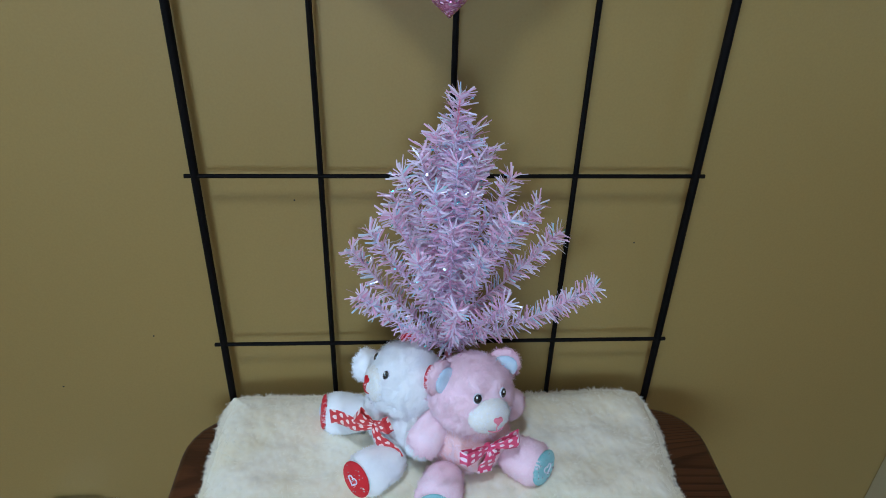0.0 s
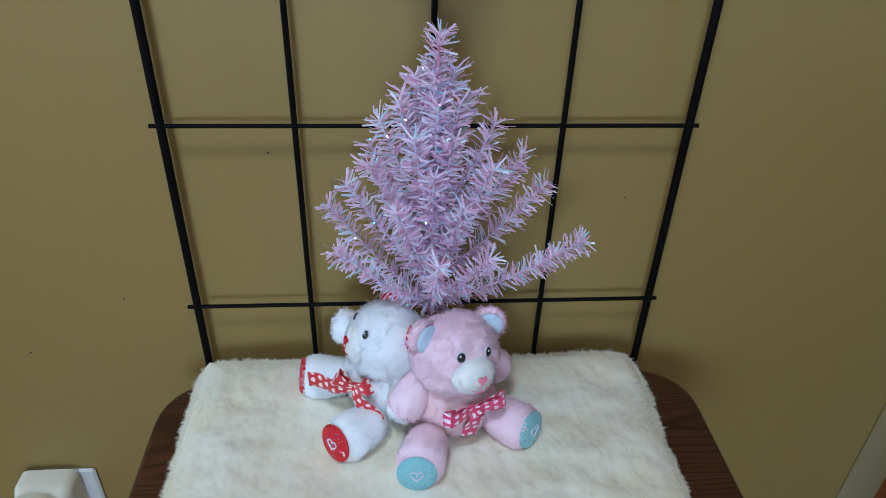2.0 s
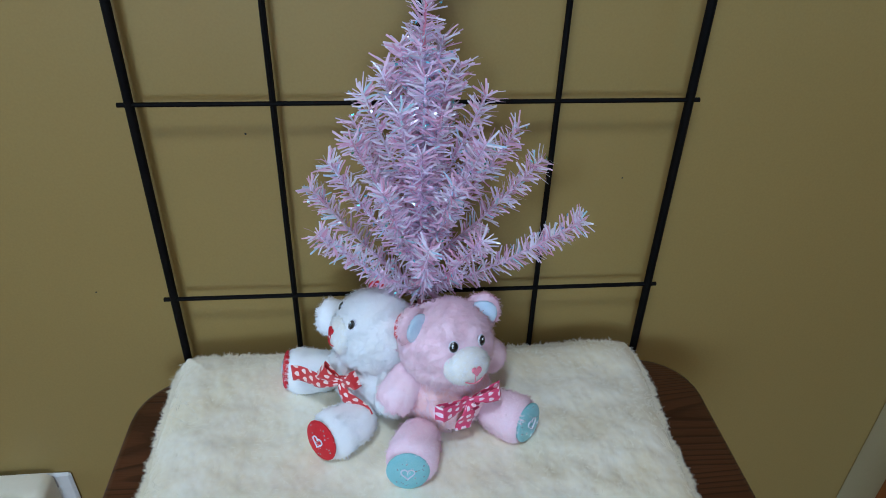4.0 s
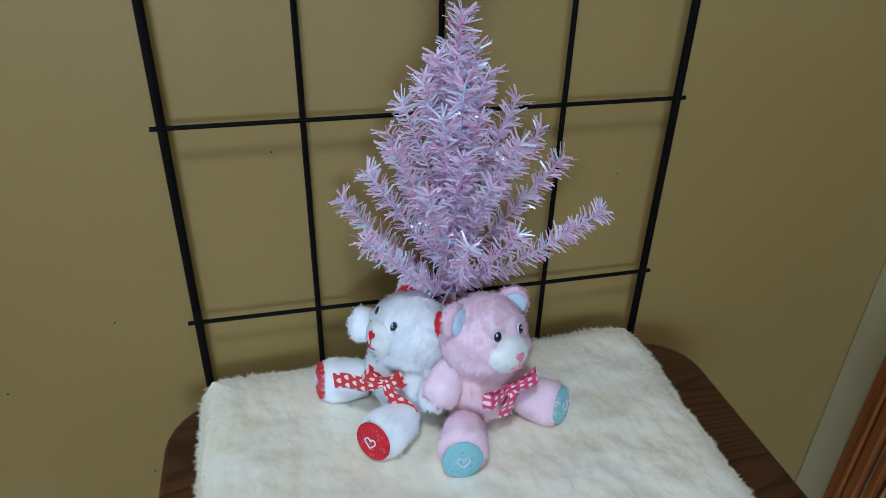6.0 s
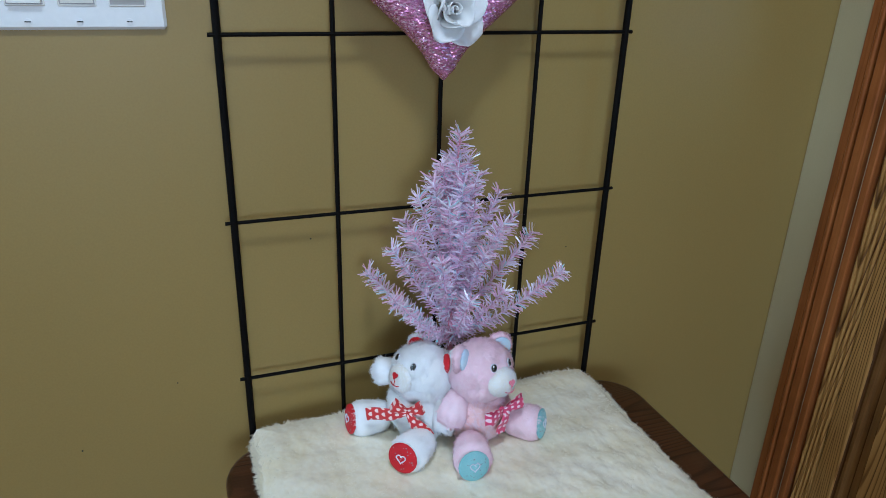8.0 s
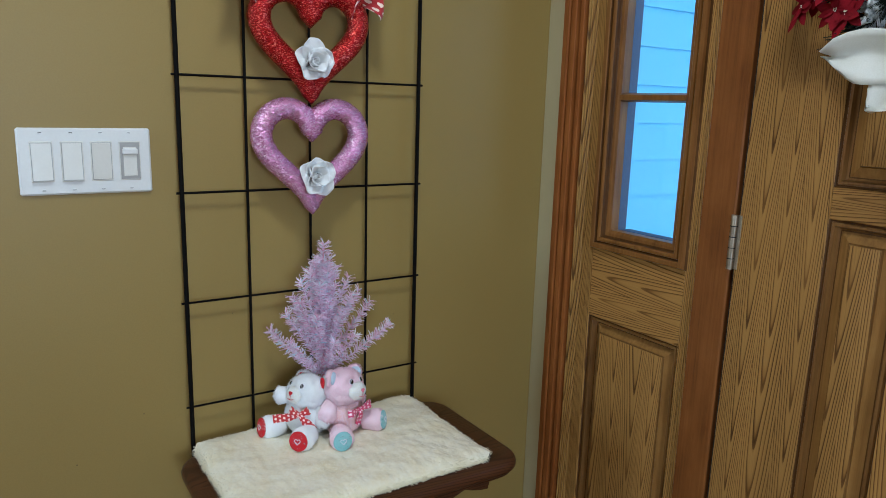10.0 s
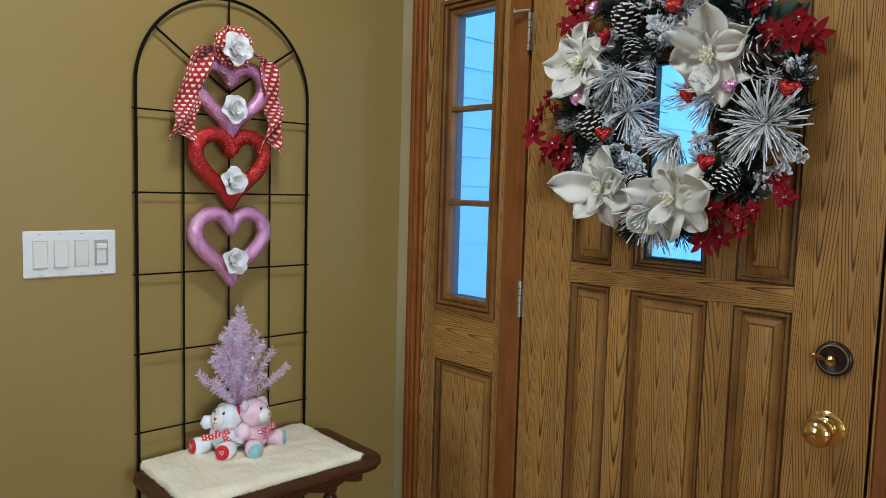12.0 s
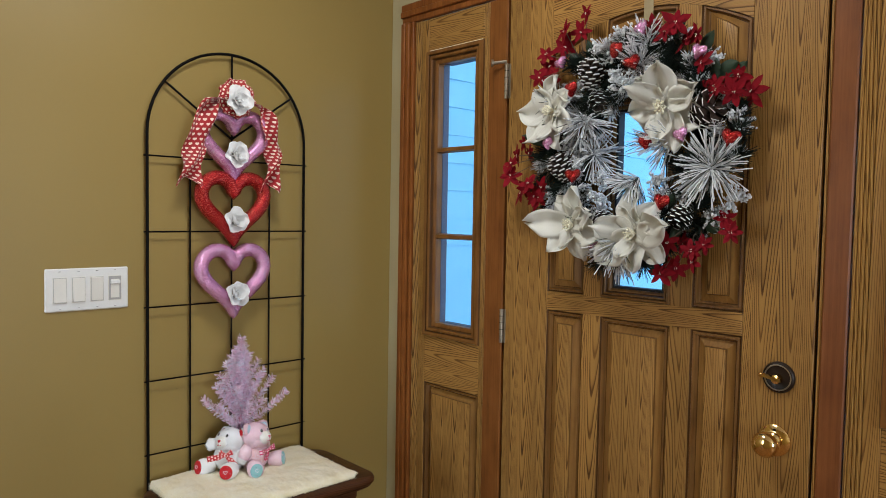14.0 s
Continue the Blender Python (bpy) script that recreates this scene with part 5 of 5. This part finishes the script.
rose((-0.007, -0.044, 0.299), 0.059, hang, 2)
rose((-0.006, -0.044, 0.497), 0.059, hang, 3)


def tail(path, width, parent, ripple, label):
    """A hanging ribbon: path of (x, y, z), width across it."""
    pts = [Vector(p) for p in path]
    n = len(pts) - 1

    def fn(u, v):
        f = v * n
        i = min(int(f), n - 1)
        q = f - i
        p0, p1, p2, p3 = pts[max(i - 1, 0)], pts[i], pts[i + 1], pts[min(i + 2, n)]
        p = 0.5 * ((2 * p1) + (p2 - p0) * q + (2 * p0 - 5 * p1 + 4 * p2 - p3) * q * q + (3 * p1 - p0 - 3 * p2 + p3) * q ** 3)
        w = width * (0.55 + 0.45 * min(1, v * 3.0)) * (1 - 0.25 * max(0.0, v - 0.6))
        e = u - 0.5
        notch = 0.030 * (1 - 2 * abs(e)) * max(0.0, v * 5 - 4)
        return p + Vector((e * w * (1 + 0.16 * math.sin(v * 15)), -ripple * math.cos(e * 7 + v * 10) - 0.8 * ripple * math.sin(v * 19 + e * 3), notch))
    ln = sum((pts[i + 1] - pts[i]).length for i in range(n))
    ob = part("ribbon_tail", Shape().grid(fn, 10, 40, 0, (width, ln)), M_HEART_RIBBON, parent, label, None, 80)
    sol = ob.modifiers.new("thickness", "SOLIDIFY")
    sol.thickness = 0.0006
    return ob


knot = part("bow_knot", Shape().ball((-0.007, -0.045, 0.662), (0.030, 0.018, 0.026), None, 16, 10, 0.1), M_HEART_RIBBON, hang, "gathered red ribbon with white hearts")
tail([(-0.030, -0.050, 0.650), (-0.085, -0.052, 0.648), (-0.112, -0.048, 0.580), (-0.124, -0.044, 0.510), (-0.138, -0.042, 0.455), (-0.152, -0.040, 0.395)], 0.064, knot, 0.017, "red ribbon with white hearts")
tail([(0.030, -0.050, 0.650), (0.082, -0.052, 0.640), (0.100, -0.048, 0.580), (0.126, -0.044, 0.520), (0.122, -0.042, 0.465), (0.102, -0.040, 0.385)], 0.054, knot, 0.017, "red ribbon with white hearts")
rng = random.Random(5)
for i in range(9):
    a = 2 * math.pi * i / 9 + 0.2
    along = Vector((math.cos(a), 0, math.sin(a)))
    across = Vector((-math.sin(a), 0, math.cos(a)))

    def ruffle(u, v, along=along, across=across, a=a):
        f = math.pi * v
        out = 0.032 + 0.030 * math.sin(f * 0.5 + 0.2)
        w = 0.052 * (0.45 + 0.55 * math.sin(f * 0.8 + 0.3))
        return Vector((-0.007, -0.050, 0.662)) + along * (0.010 + 0.046 * math.sin(f)) + across * ((u - 0.5) * w) + Vector((0, 0.012 - 0.030 * v + 0.006 * math.sin(u * 6.0 + a * 3), 0))
    ob = part("bow_loop", Shape().grid(ruffle, 8, 12, 0, (0.05, 0.10)), M_HEART_RIBBON, knot, "ruffled loop of heart-printed ribbon", None, 80)
    sol = ob.modifiers.new("thickness", "SOLIDIFY")
    sol.thickness = 0.0006
rose((-0.019, -0.082, 0.650), 0.062, hang, 4)

# ---------------------------------------------------------------- wreath on the door
wr = thing("wreath", ON_EAST @ pose(1.02, -0.002, 1.60), "flocked pine wreath with white flowers, cones and red sprays", "wreath")
rng = random.Random(21)
RW = 0.215  # middle radius of the ring
CU, CV = 0.012, -0.004


def on_ring(a, r=RW, y=-0.035):
    return Vector((CU + r * math.cos(a), y, CV + r * math.sin(a)))


s = Shape()
for k in range(5):
    ph = rng.uniform(0, 6)
    s.tube([on_ring(2 * math.pi * i / 48, RW + 0.012 * math.cos(3 * i * 2 * math.pi / 48 + ph), -0.028 + 0.012 * math.sin(4 * i * 2 * math.pi / 48 + ph)) for i in range(48)], 0.006, 6, True)
part("vine_ring", s, M_TWIG, wr, "brown twig ring")


def sprig(root, way, needles, length, width, mat, name, label, spread=0.8, stem=0.07):
    """A twig with needles all along it."""
    s = Shape()
    root, way = Vector(root), Vector(way).normalized()
    s.tube([root, root + way * stem * 0.5, root + way * stem], 0.0016, 5)
    for _ in range(needles):
        f = rng.random()
        r = any_way()
        r = (r - way * r.dot(way)).normalized()
        d = (way * rng.uniform(0.5, 1.2) + r * spread).normalized()
        w = d * length * rng.uniform(0.7, 1.1)
        p = root + way * stem * f
        s.tube([p, p + w * 0.55 + Vector((0, 0, -0.001)), p + w], lambda q: width * (1 - 0.35 * q), 4)
    return part(name, s, mat, wr, label, None, 60)


random.seed(31)
for i in range(126):
    a = 2 * math.pi * i / 126 + rng.uniform(-0.05, 0.05)
    side = rng.choice((-1, 1, 1))
    way = Vector((math.cos(a) * side * rng.uniform(0.3, 1.0), rng.uniform(-0.8, -0.05), math.sin(a) * side * rng.uniform(0.3, 1.0))) + Vector((-math.sin(a), 0, math.cos(a))) * rng.uniform(0.3, 1.0)
    white = i % 5 in (1, 3)
    sprig(on_ring(a, RW + rng.uniform(-0.05, 0.05), -0.03), way, 120 if white else 210, 0.028 if white else 0.042, 0.0013 if white else 0.0008, M_FLOCK if white else M_DARK_PINE, "pine_sprig", "flocked pine sprig" if white else "dark green pine sprig", 0.8, 0.065)


def starburst(root, n, length, face, open_=1.0, label="long-needled flocked pine tuft"):
    """A brush of long flocked needles spreading from one point."""
    t = turned(face)
    s = Shape()
    for _ in range(n):
        a = rng.uniform(0, 2 * math.pi)
        el = rng.uniform(0.05, 1.0) ** 0.7
        d = t @ Vector((math.cos(a) * el * open_, -rng.uniform(0.25, 0.8), math.sin(a) * el * open_)).normalized()
        ln = length * rng.uniform(0.55, 1.12)
        c = Vector(root) + t @ Vector((0, -rng.uniform(0, 0.022), 0)) + any_way() * 0.003
        bow = any_way() * ln * 0.06
        droop = Vector((0, 0.06 * ln, -0.05 * ln))
        bare = rng.random() < 0.25
        s.tube([Vector(c), Vector(c) + d * ln * 0.5 + bow, Vector(c) + d * ln + droop], (lambda q: 0.0007) if bare else (lambda q: 0.0008 + 0.0007 * min(1, q * 1.6)), 5, slot=1 if bare else 0)
    return part("needle_tuft", s, [M_FLOCK, M_DARK_PINE], wr, label, None, 60)


starburst((0.250, -0.055, -0.055), 300, 0.098, (0.0, -1, 0.1), 1.6)
for c, n, ln, face in (((-0.105, -0.060, 0.095), 80, 0.090, (0.35, -0.6, -0.9)), ((0.055, -0.060, -0.070), 75, 0.080, (-0.7, -0.6, -0.8)), ((0.035, -0.045, 0.205), 70, 0.085, (0.8, -0.5, 0.5)),
                       ((0.005, -0.055, -0.225), 85, 0.098, (-0.25, -0.5, -1)), ((-0.095, -0.045, 0.000), 70, 0.080, (0.8, -0.6, -0.3)), ((0.150, -0.050, 0.020), 55, 0.090, (-1, -0.5, -0.1)),
                       ((-0.215, -0.045, 0.150), 50, 0.065, (-0.9, -0.5, 0.2)), ((0.100, -0.045, 0.010), 45, 0.075, (-0.6, -0.5, 0.8)), ((0.060, -0.05, 0.25), 50, 0.075, (0.2, -0.5, 0.9))):
    starburst(c, int(n * 1.9), ln, face, 1.15)


def snow_tuft(c, size, way):
    """Cedar tips thick with white flock: a cluster of small crumbs on short stems."""
    s = Shape()
    way = Vector(way).normalized()
    for _ in range(30):
        d = (way * 0.8 + any_way() * 0.9 + Vector((0, -0.4, 0))).normalized()
        end = Vector(c) + d * size * rng.uniform(0.6, 1.1)
        s.tube([Vector(c), end], 0.0012, 4)
        for k in range(6):
            p = Vector(c).lerp(end, 0.35 + 0.65 * k / 5) + any_way() * 0.004
            s.ball(p, (rng.uniform(0.002, 0.0042),) * 3, None, 6, 4, 0.3, 0, rng.random() * 9)
    s.n = {}
    return part("flocked_cedar_tip", s, M_SNOW_TUFT, wr, "snowy flocked cedar tip")


for u, v in ((-0.006, 0.285), (-0.021, 0.184), (-0.125, -0.101), (0.287, 0.050), (0.251, 0.104), (0.199, 0.154), (0.283, -0.121), (0.239, -0.168), (0.092, -0.069), (-0.077, 0.263), (-0.045, 0.235), (-0.055, -0.115), (-0.10, -0.09), (-0.01, 0.15), (0.01, 0.165), (-0.215, -0.11), (0.21, 0.20), (-0.16, 0.02), (-0.12, -0.02), (-0.05, -0.06), (0.13, 0.27), (0.12, -0.11)):
    snow_tuft((u, -0.040, v), 0.042, (u, -0.05, v))


def pine_cone(c, size, face):
    """Overlapping scales wound round a core, tipped with white."""
    t = turned(face)
    s = Shape()
    s.ball(c, (size * 0.35, size * 0.62, size * 0.35), t, 10, 8)
    n = 58
    for i in range(n):
        f = i / n
        a = i * 2.39996
        r = size * (0.30 + 0.34 * math.sin(math.pi * min(1.0, 0.25 + 0.75 * (1 - f))))
        if f > 0.85:
            r *= (1 - f) / 0.15 * 0.6 + 0.4
        y = size * (0.72 - 1.55 * f)
        d, e = Vector((math.cos(a), 0, math.sin(a))), Vector((-math.sin(a), 0, math.cos(a)))
        fwd = Vector((0, -1, 0))
        p0 = Vector((0, y, 0)) + d * r * 0.25
        p1 = Vector((0, y, 0)) + d * r * 1.05 + fwd * size * 0.205
        p2 = Vector((0, y, 0)) + d * r * 1.12 + fwd * size * 0.24
        w0, w1, w2 = size * 0.07, size * 0.17, size * 0.13
        th = fwd * size * -0.05
        q = [p0 - e * w0, p0 + e * w0, p1 + e * w1, p1 - e * w1, p2 + e * w2, p2 - e * w2]
        vs = [Vector(c) + t @ x for x in q] + [Vector(c) + t @ (x + th) for x in q]
        s.add(vs, [(3, 2, 1, 0), (6, 7, 8, 9), (0, 1, 7, 6), (1, 2, 8, 7), (3, 0, 6, 9)], 0)
        s.add(vs, [(5, 4, 2, 3), (9, 8, 10, 11), (2, 4, 10, 8), (4, 5, 11, 10), (5, 3, 9, 11)], 1)
    s.n = {}
    return part("pine_cone", s, [M_CONE, M_CONE_TIP], wr, "brown pine cone with frosted tips", None, 30)


for c, size, face in (((-0.091, -0.065, 0.195), 0.052, (0.15, -0.35, 1)), ((0.222, -0.065, 0.072), 0.060, (0.8, -0.45, 0.35)), ((-0.179, -0.060, -0.045), 0.050, (-0.3, -0.45, 1)), ((-0.052, -0.060, -0.173), 0.044, (0.7, -0.5, -0.5)), ((0.179, -0.062, -0.154), 0.042, (-0.3, -0.6, -1)), ((-0.078, -0.050, 0.150), 0.040, (0.3, -0.5, -1))):
    pine_cone(c, size, face)


def broad_petal(w, ln, cup, droop, wave, ph):
    """A wide flower petal along z, opening towards -y, with a wavy rim and a pointed end."""
    def fn(u, v):
        e = (u - 0.5) * 2
        prof = max(0.0, math.sin(math.pi * (0.10 + 0.895 * v ** 1.25))) ** 0.60 * (1 + 0.05 * math.sin(9 * v + ph))
        x = e * w / 2 * prof
        y = -cup * ln * (1 - math.cos(v * 1.9)) * 0.5 + droop * ln * v ** 2.2 - 0.16 * w * e * e * prof + wave * ln * (math.sin(e * 4 + ph) * v + 0.55 * abs(e) * math.sin(8 * v + 2 * ph + e))
        return Vector((x, y, ln * v * (1 - 0.06 * e * e)))
    return fn


def white_flower(c, size, face, seed):
    """A large silk flower: broad cupped petals in two rings round a tuft of stamens."""
    r = random.Random(seed)
    t = turned(face, r.uniform(0, 1))
    s = Shape()
    for _ in range(42):
        a, q = r.uniform(0, 6.283), math.sqrt(r.random())
        d = Vector((math.cos(a) * q * 0.6, -1, math.sin(a) * q * 0.6)).normalized()
        end = Vector(c) + t @ (d * size * r.uniform(0.26, 0.38))
        s.tube([Vector(c) + t @ Vector((math.cos(a) * q * 0.004, -0.004, math.sin(a) * q * 0.004)), end], 0.0009, 4)
        s.ball(end, (0.0024, 0.0024, 0.0024), None, 6, 4)
    s.n = {}
    fl = part("white_flower", s, M_STAMEN, wr, "large white silk flower with pale stamens")
    for ring, (n, ln, w, cup, droop) in enumerate(((7, 1.08, 0.78, 0.16, 0.08), (3, 0.80, 0.60, 0.32, -0.06))):
        for i in range(n):
            a = 2 * math.pi * (i + 0.5 * ring) / n + r.uniform(-0.16, 0.16)
            k = r.uniform(0.80, 1.18)
            fn = broad_petal(size * w * k, size * ln * k, cup + r.uniform(-0.15, 0.3), droop + r.uniform(-0.40, 0.35), r.uniform(0.07, 0.18), r.uniform(0, 6))
            spin = Matrix.Rotation(a, 3, "Y")

            def at(u, v, fn=fn, spin=spin, ring=ring):
                return Vector(c) + t @ (spin @ (fn(u, v) + Vector((0, -0.003 * ring, 0.004))))
            p = part("petal", Shape().grid(at, 8, 10), M_MAGNOLIA, fl, "", None, 80)
            sol = p.modifiers.new("thickness", "SOLIDIFY")
            sol.thickness = 0.0011
    return fl


white_flower((0.140, -0.098, 0.097), 0.092, (0.10, -1, -0.25), 3)
white_flower((-0.192, -0.092, 0.118), 0.088, (-0.40, -1, -0.05), 8)
white_flower((-0.114, -0.097, -0.192), 0.090, (-0.15, -1, 0.05), 13)
white_flower((0.074, -0.098, -0.208), 0.092, (-0.15, -1, -0.10), 17)


def puffy_heart(c, w, mat, label, seed):
    """A small stuffed-looking heart with a rounded front and back."""
    r = random.Random(seed)
    t = turned((r.uniform(-0.5, 0.5), -1, r.uniform(-0.2, 0.3)), r.uniform(-0.5, 0.5))
    s = Shape()
    out = heart_outline(w, 30)
    loops = []
    for f, y in ((0.05, 0.36), (0.55, 0.30), (0.85, 0.16), (1.0, 0.0), (0.85, -0.16), (0.55, -0.30), (0.25, -0.35), (0.04, -0.36)):
        loops.append([Vector(c) + t @ Vector((x * f, y * w * 0.9, z * f)) for x, z in out])
    s.rings(loops[::-1])
    return part("glitter_heart", s, mat, wr, label)


for i, (u, v) in enumerate(((-0.001, 0.250), (0.049, 0.211), (-0.136, 0.167), (0.093, 0.013), (0.301, 0.010), (-0.124, -0.063), (0.140, -0.132))):
    puffy_heart((u, -0.095, v), 0.045, M_RED_GLITTER, "red glitter heart pick", i + 1)
for i, (u, v) in enumerate(((-0.173, 0.241), (0.183, 0.025), (-0.047, -0.249), (-0.212, 0.029), (0.219, 0.212), (0.068, 0.292))):
    puffy_heart((u, -0.093, v), 0.040, M_PINK_GLITTER, "pink glitter heart pick", i + 40)


def poinsettia(c, size, seed):
    """A small red silk flower with pointed petals."""
    r = random.Random(seed)
    t = turned((r.uniform(-0.7, 0.7), -1, r.uniform(-0.5, 0.6)), r.uniform(0, 6))
    s = Shape()
    for ring in (0, 1):
        n = 6 if ring == 0 else 4
        for i in range(n):
            a = 2 * math.pi * (i + 0.5 * ring) / n + r.uniform(-0.2, 0.2)
            ln = size * (1.0 if ring == 0 else 0.62) * r.uniform(0.85, 1.15)
            spin = Matrix.Rotation(a, 3, "Y")
            dr = r.uniform(-0.35, 0.25)

            def at(u, v, ln=ln, spin=spin, dr=dr, ring=ring):
                e = (u - 0.5) * 2
                x = e * ln * 0.24 * math.sin(math.pi * min(1, 0.08 + 0.92 * v)) ** 0.8
                return Vector(c) + t @ (spin @ Vector((x, dr * ln * v * v + 0.10 * abs(e) * -ln * (1 - v) - 0.003 * ring, ln * v + 0.001)))
            s.grid(at, 2, 5)
    k = len(s.f)
    for _ in range(7):
        p = Vector(c) + t @ Vector((r.uniform(-1, 1) * 0.0035, -0.005, r.uniform(-1, 1) * 0.0035))
        s.ball(p, (0.0009, 0.0009, 0.0009), None, 6, 4, 0, 1)
    s.n = {}
    ob = part("red_flower", s, [M_POINSETTIA, M_STAMEN], wr, "small red silk poinsettia", None, 80)
    return ob


def spray(root, flowers, leaves, seed, size=0.034):
    """Wired sprays of small red flowers on thin stems, with a few dark leaves."""
    root = Vector(root)
    for i, (u, v) in enumerate(flowers):
        c = Vector((u, -0.060 - 0.014 * ((i * 7) % 3), v))
        mid = root.lerp(c, 0.55) + Vector((0, -0.012, 0.010))
        part("wired_stem", Shape().tube([root, mid, c + Vector((0, 0.004, 0))], 0.0011, 5), M_TWIG, wr, "thin brown wired stem")
        poinsettia(c, size * (0.88 + 0.08 * ((i * 5) % 4)), seed + i)
    for i, (u, v, az, ln) in enumerate(leaves):
        d = Vector((math.cos(radians(az)), -0.15, math.sin(radians(az))))
        t = turned((0.1, -1, 0.2))

        def at(p, q, u=u, v=v, d=d, ln=ln):
            e = (p - 0.5) * 2
            w = ln * 0.26 * math.sin(math.pi * min(1, 0.06 + 0.94 * q)) ** 0.8
            side = Vector((-d.z, 0, d.x))
            return Vector((u, -0.055, v)) + d * ln * q + side * (e * w) + Vector((0, 0.10 * ln * abs(e) - 0.15 * ln * q * q, 0))
        part("leaf", Shape().grid(at, 4, 6), M_LEAF, wr, "dark green silk leaf", None, 80)


spray((-0.120, -0.040, 0.215), ((-0.115, 0.369), (-0.123, 0.322), (-0.165, 0.325), (-0.185, 0.291), (-0.239, 0.278), (-0.248, 0.213), (-0.235, 0.245), (-0.215, 0.200)), ((-0.10, 0.25, 100, 0.05), (-0.13, 0.24, 140, 0.05)), 100)
spray((-0.200, -0.040, -0.020), ((-0.322, 0.040), (-0.334, 0.004), (-0.350, -0.055), (-0.330, -0.105), (-0.243, -0.085), (-0.279, -0.077), (-0.300, 0.008), (-0.268, -0.115), (-0.345, -0.020), (-0.308, -0.090), (-0.250, -0.120)), ((-0.225, 0.0, 195, 0.065), (-0.235, 0.045, 170, 0.085), (-0.23, 0.02, 215, 0.06)), 200)
spray((0.165, -0.040, 0.215), ((0.081, 0.300), (0.124, 0.277), (0.156, 0.290), (0.173, 0.254), (0.205, 0.256), (0.227, 0.188)), ((0.13, 0.24, 60, 0.055), (0.24, 0.17, 10, 0.065), (0.20, 0.22, 45, 0.06)), 300, 0.034)
spray((0.230, -0.040, 0.130), ((0.302, 0.153), (0.251, 0.134), (0.303, 0.114), (0.331, 0.114), (0.285, 0.130), (0.265, 0.120)), ((0.27, 0.15, 30, 0.06), (0.24, 0.15, 80, 0.05)), 400, 0.034)
spray((0.215, -0.040, -0.190), ((0.281, -0.167), (0.301, -0.199), (0.155, -0.226), (0.184, -0.233), (0.239, -0.230), (0.221, -0.272), (0.165, -0.290), (0.132, -0.304), (0.215, -0.245)), ((0.22, -0.17, 330, 0.06), (0.17, -0.17, 250, 0.06), (0.13, -0.15, 60, 0.05)), 500, 0.031)

hg = thing("wreath_hanger", ON_EAST @ pose(1.02, 0, 0), "brushed brass over-door wreath hanger", "wreath hanger")
part("strap", Shape().box((0.018, -0.0022, 1.80), (0.045, -0.0006, 2.094), 0.0005), M_HANGER, hg)
part("hook", Shape().tube([(0.031, -0.002, 1.80), (0.031, -0.012, 1.785), (0.031, -0.026, 1.79), (0.031, -0.030, 1.81)], 0.004, 8), M_HANGER, hg)

# ---------------------------------------------------------------- outside the door
solid("ground", Shape().box((W_X + 0.16, -120, -0.6), (240, 120, -0.25)), M_SNOW, "snow-covered front yard", "ground", "structure")
wing = thing("house_wing", pose(W_X + 0.17, 0.34, -0.25), "white clapboard side wall of the house", "house wall")
for i in range(26):
    z = i * 0.128
    s = Shape().rings([[(0, 0.0, z), (0, -0.016, z), (0, -0.004, z + 0.128), (0, 0.02, z + 0.128)], [(2.9, 0.0, z), (2.9, -0.016, z), (2.9, -0.004, z + 0.128), (2.9, 0.02, z + 0.128)]])
    part("clapboard", s, M_SIDING, wing)
part("corner_board", Shape().box((2.9, -0.03, 0), (3.0, 0.10, 3.33), 0.004), M_SIDING, wing)

far = thing("neighbour_house", pose(26, 6.5, -0.25), "pale neighbouring house with a snowy roof", "house")
part("wall", Shape().box((0, -6, 0), (8, 6, 3.2), 0.02), M_SIDING, far)
part("roof", Shape().rings([[(-0.4, -6.4, 3.2), (8.4, -6.4, 3.2), (8.4, 6.4, 3.2), (-0.4, 6.4, 3.2)], [(3.9, -6.4, 5.6), (4.1, -6.4, 5.6), (4.1, 6.4, 5.6), (3.9, 6.4, 5.6)]]), M_SNOW, far)
for y in (-4, -1.2, 1.6, 4.2):
    part("window", Shape().box((-0.04, y - 0.6, 1.0), (0.02, y + 0.6, 2.3), 0.01), M_DARK_GLASS, far, "dark window")


def bare_tree(x, y, h, seed):
    """A leafless tree: trunk, limbs and twigs that fork and taper."""
    r = random.Random(seed)
    t = thing("bare_tree", pose(x, y, -0.3), "bare leafless tree in the yard", "tree", "yard trees")
    trunk, crown = Shape(), Shape()

    def grow(p, d, ln, rad, depth):
        q = p + d * ln
        mid = p + d * ln * 0.5 + Vector((r.gauss(0, 1), r.gauss(0, 1), 0)) * ln * 0.04
        (trunk if depth == 0 else crown).tube([p, mid, q], lambda f: rad * (1 - 0.35 * f), 7 if depth < 2 else 4)
        if depth >= 5:
            return
        for _ in range(3 if depth else 4):
            nd = (d + Vector((r.gauss(0, 0.5), r.gauss(0, 0.5), r.gauss(0.15, 0.3)))).normalized()
            grow(p.lerp(q, r.uniform(0.6, 1.0)), nd, ln * r.uniform(0.55, 0.8), rad * 0.55, depth + 1)
    grow(Vector((0, 0, 0)), Vector((r.gauss(0, 0.04), r.gauss(0, 0.04), 1)).normalized(), h * 0.32, h * 0.018, 0)
    part("trunk", trunk, M_BARK, t)
    part("crown", crown, M_BARK, t)


for i, (x, y, h) in enumerate(((9, 4.2, 7), (14, 7.2, 9), (12, 3.2, 8), (18, 9.5, 10), (16, 3.0, 8), (22, 6.0, 9))):
    bare_tree(x, y, h, 70 + i)
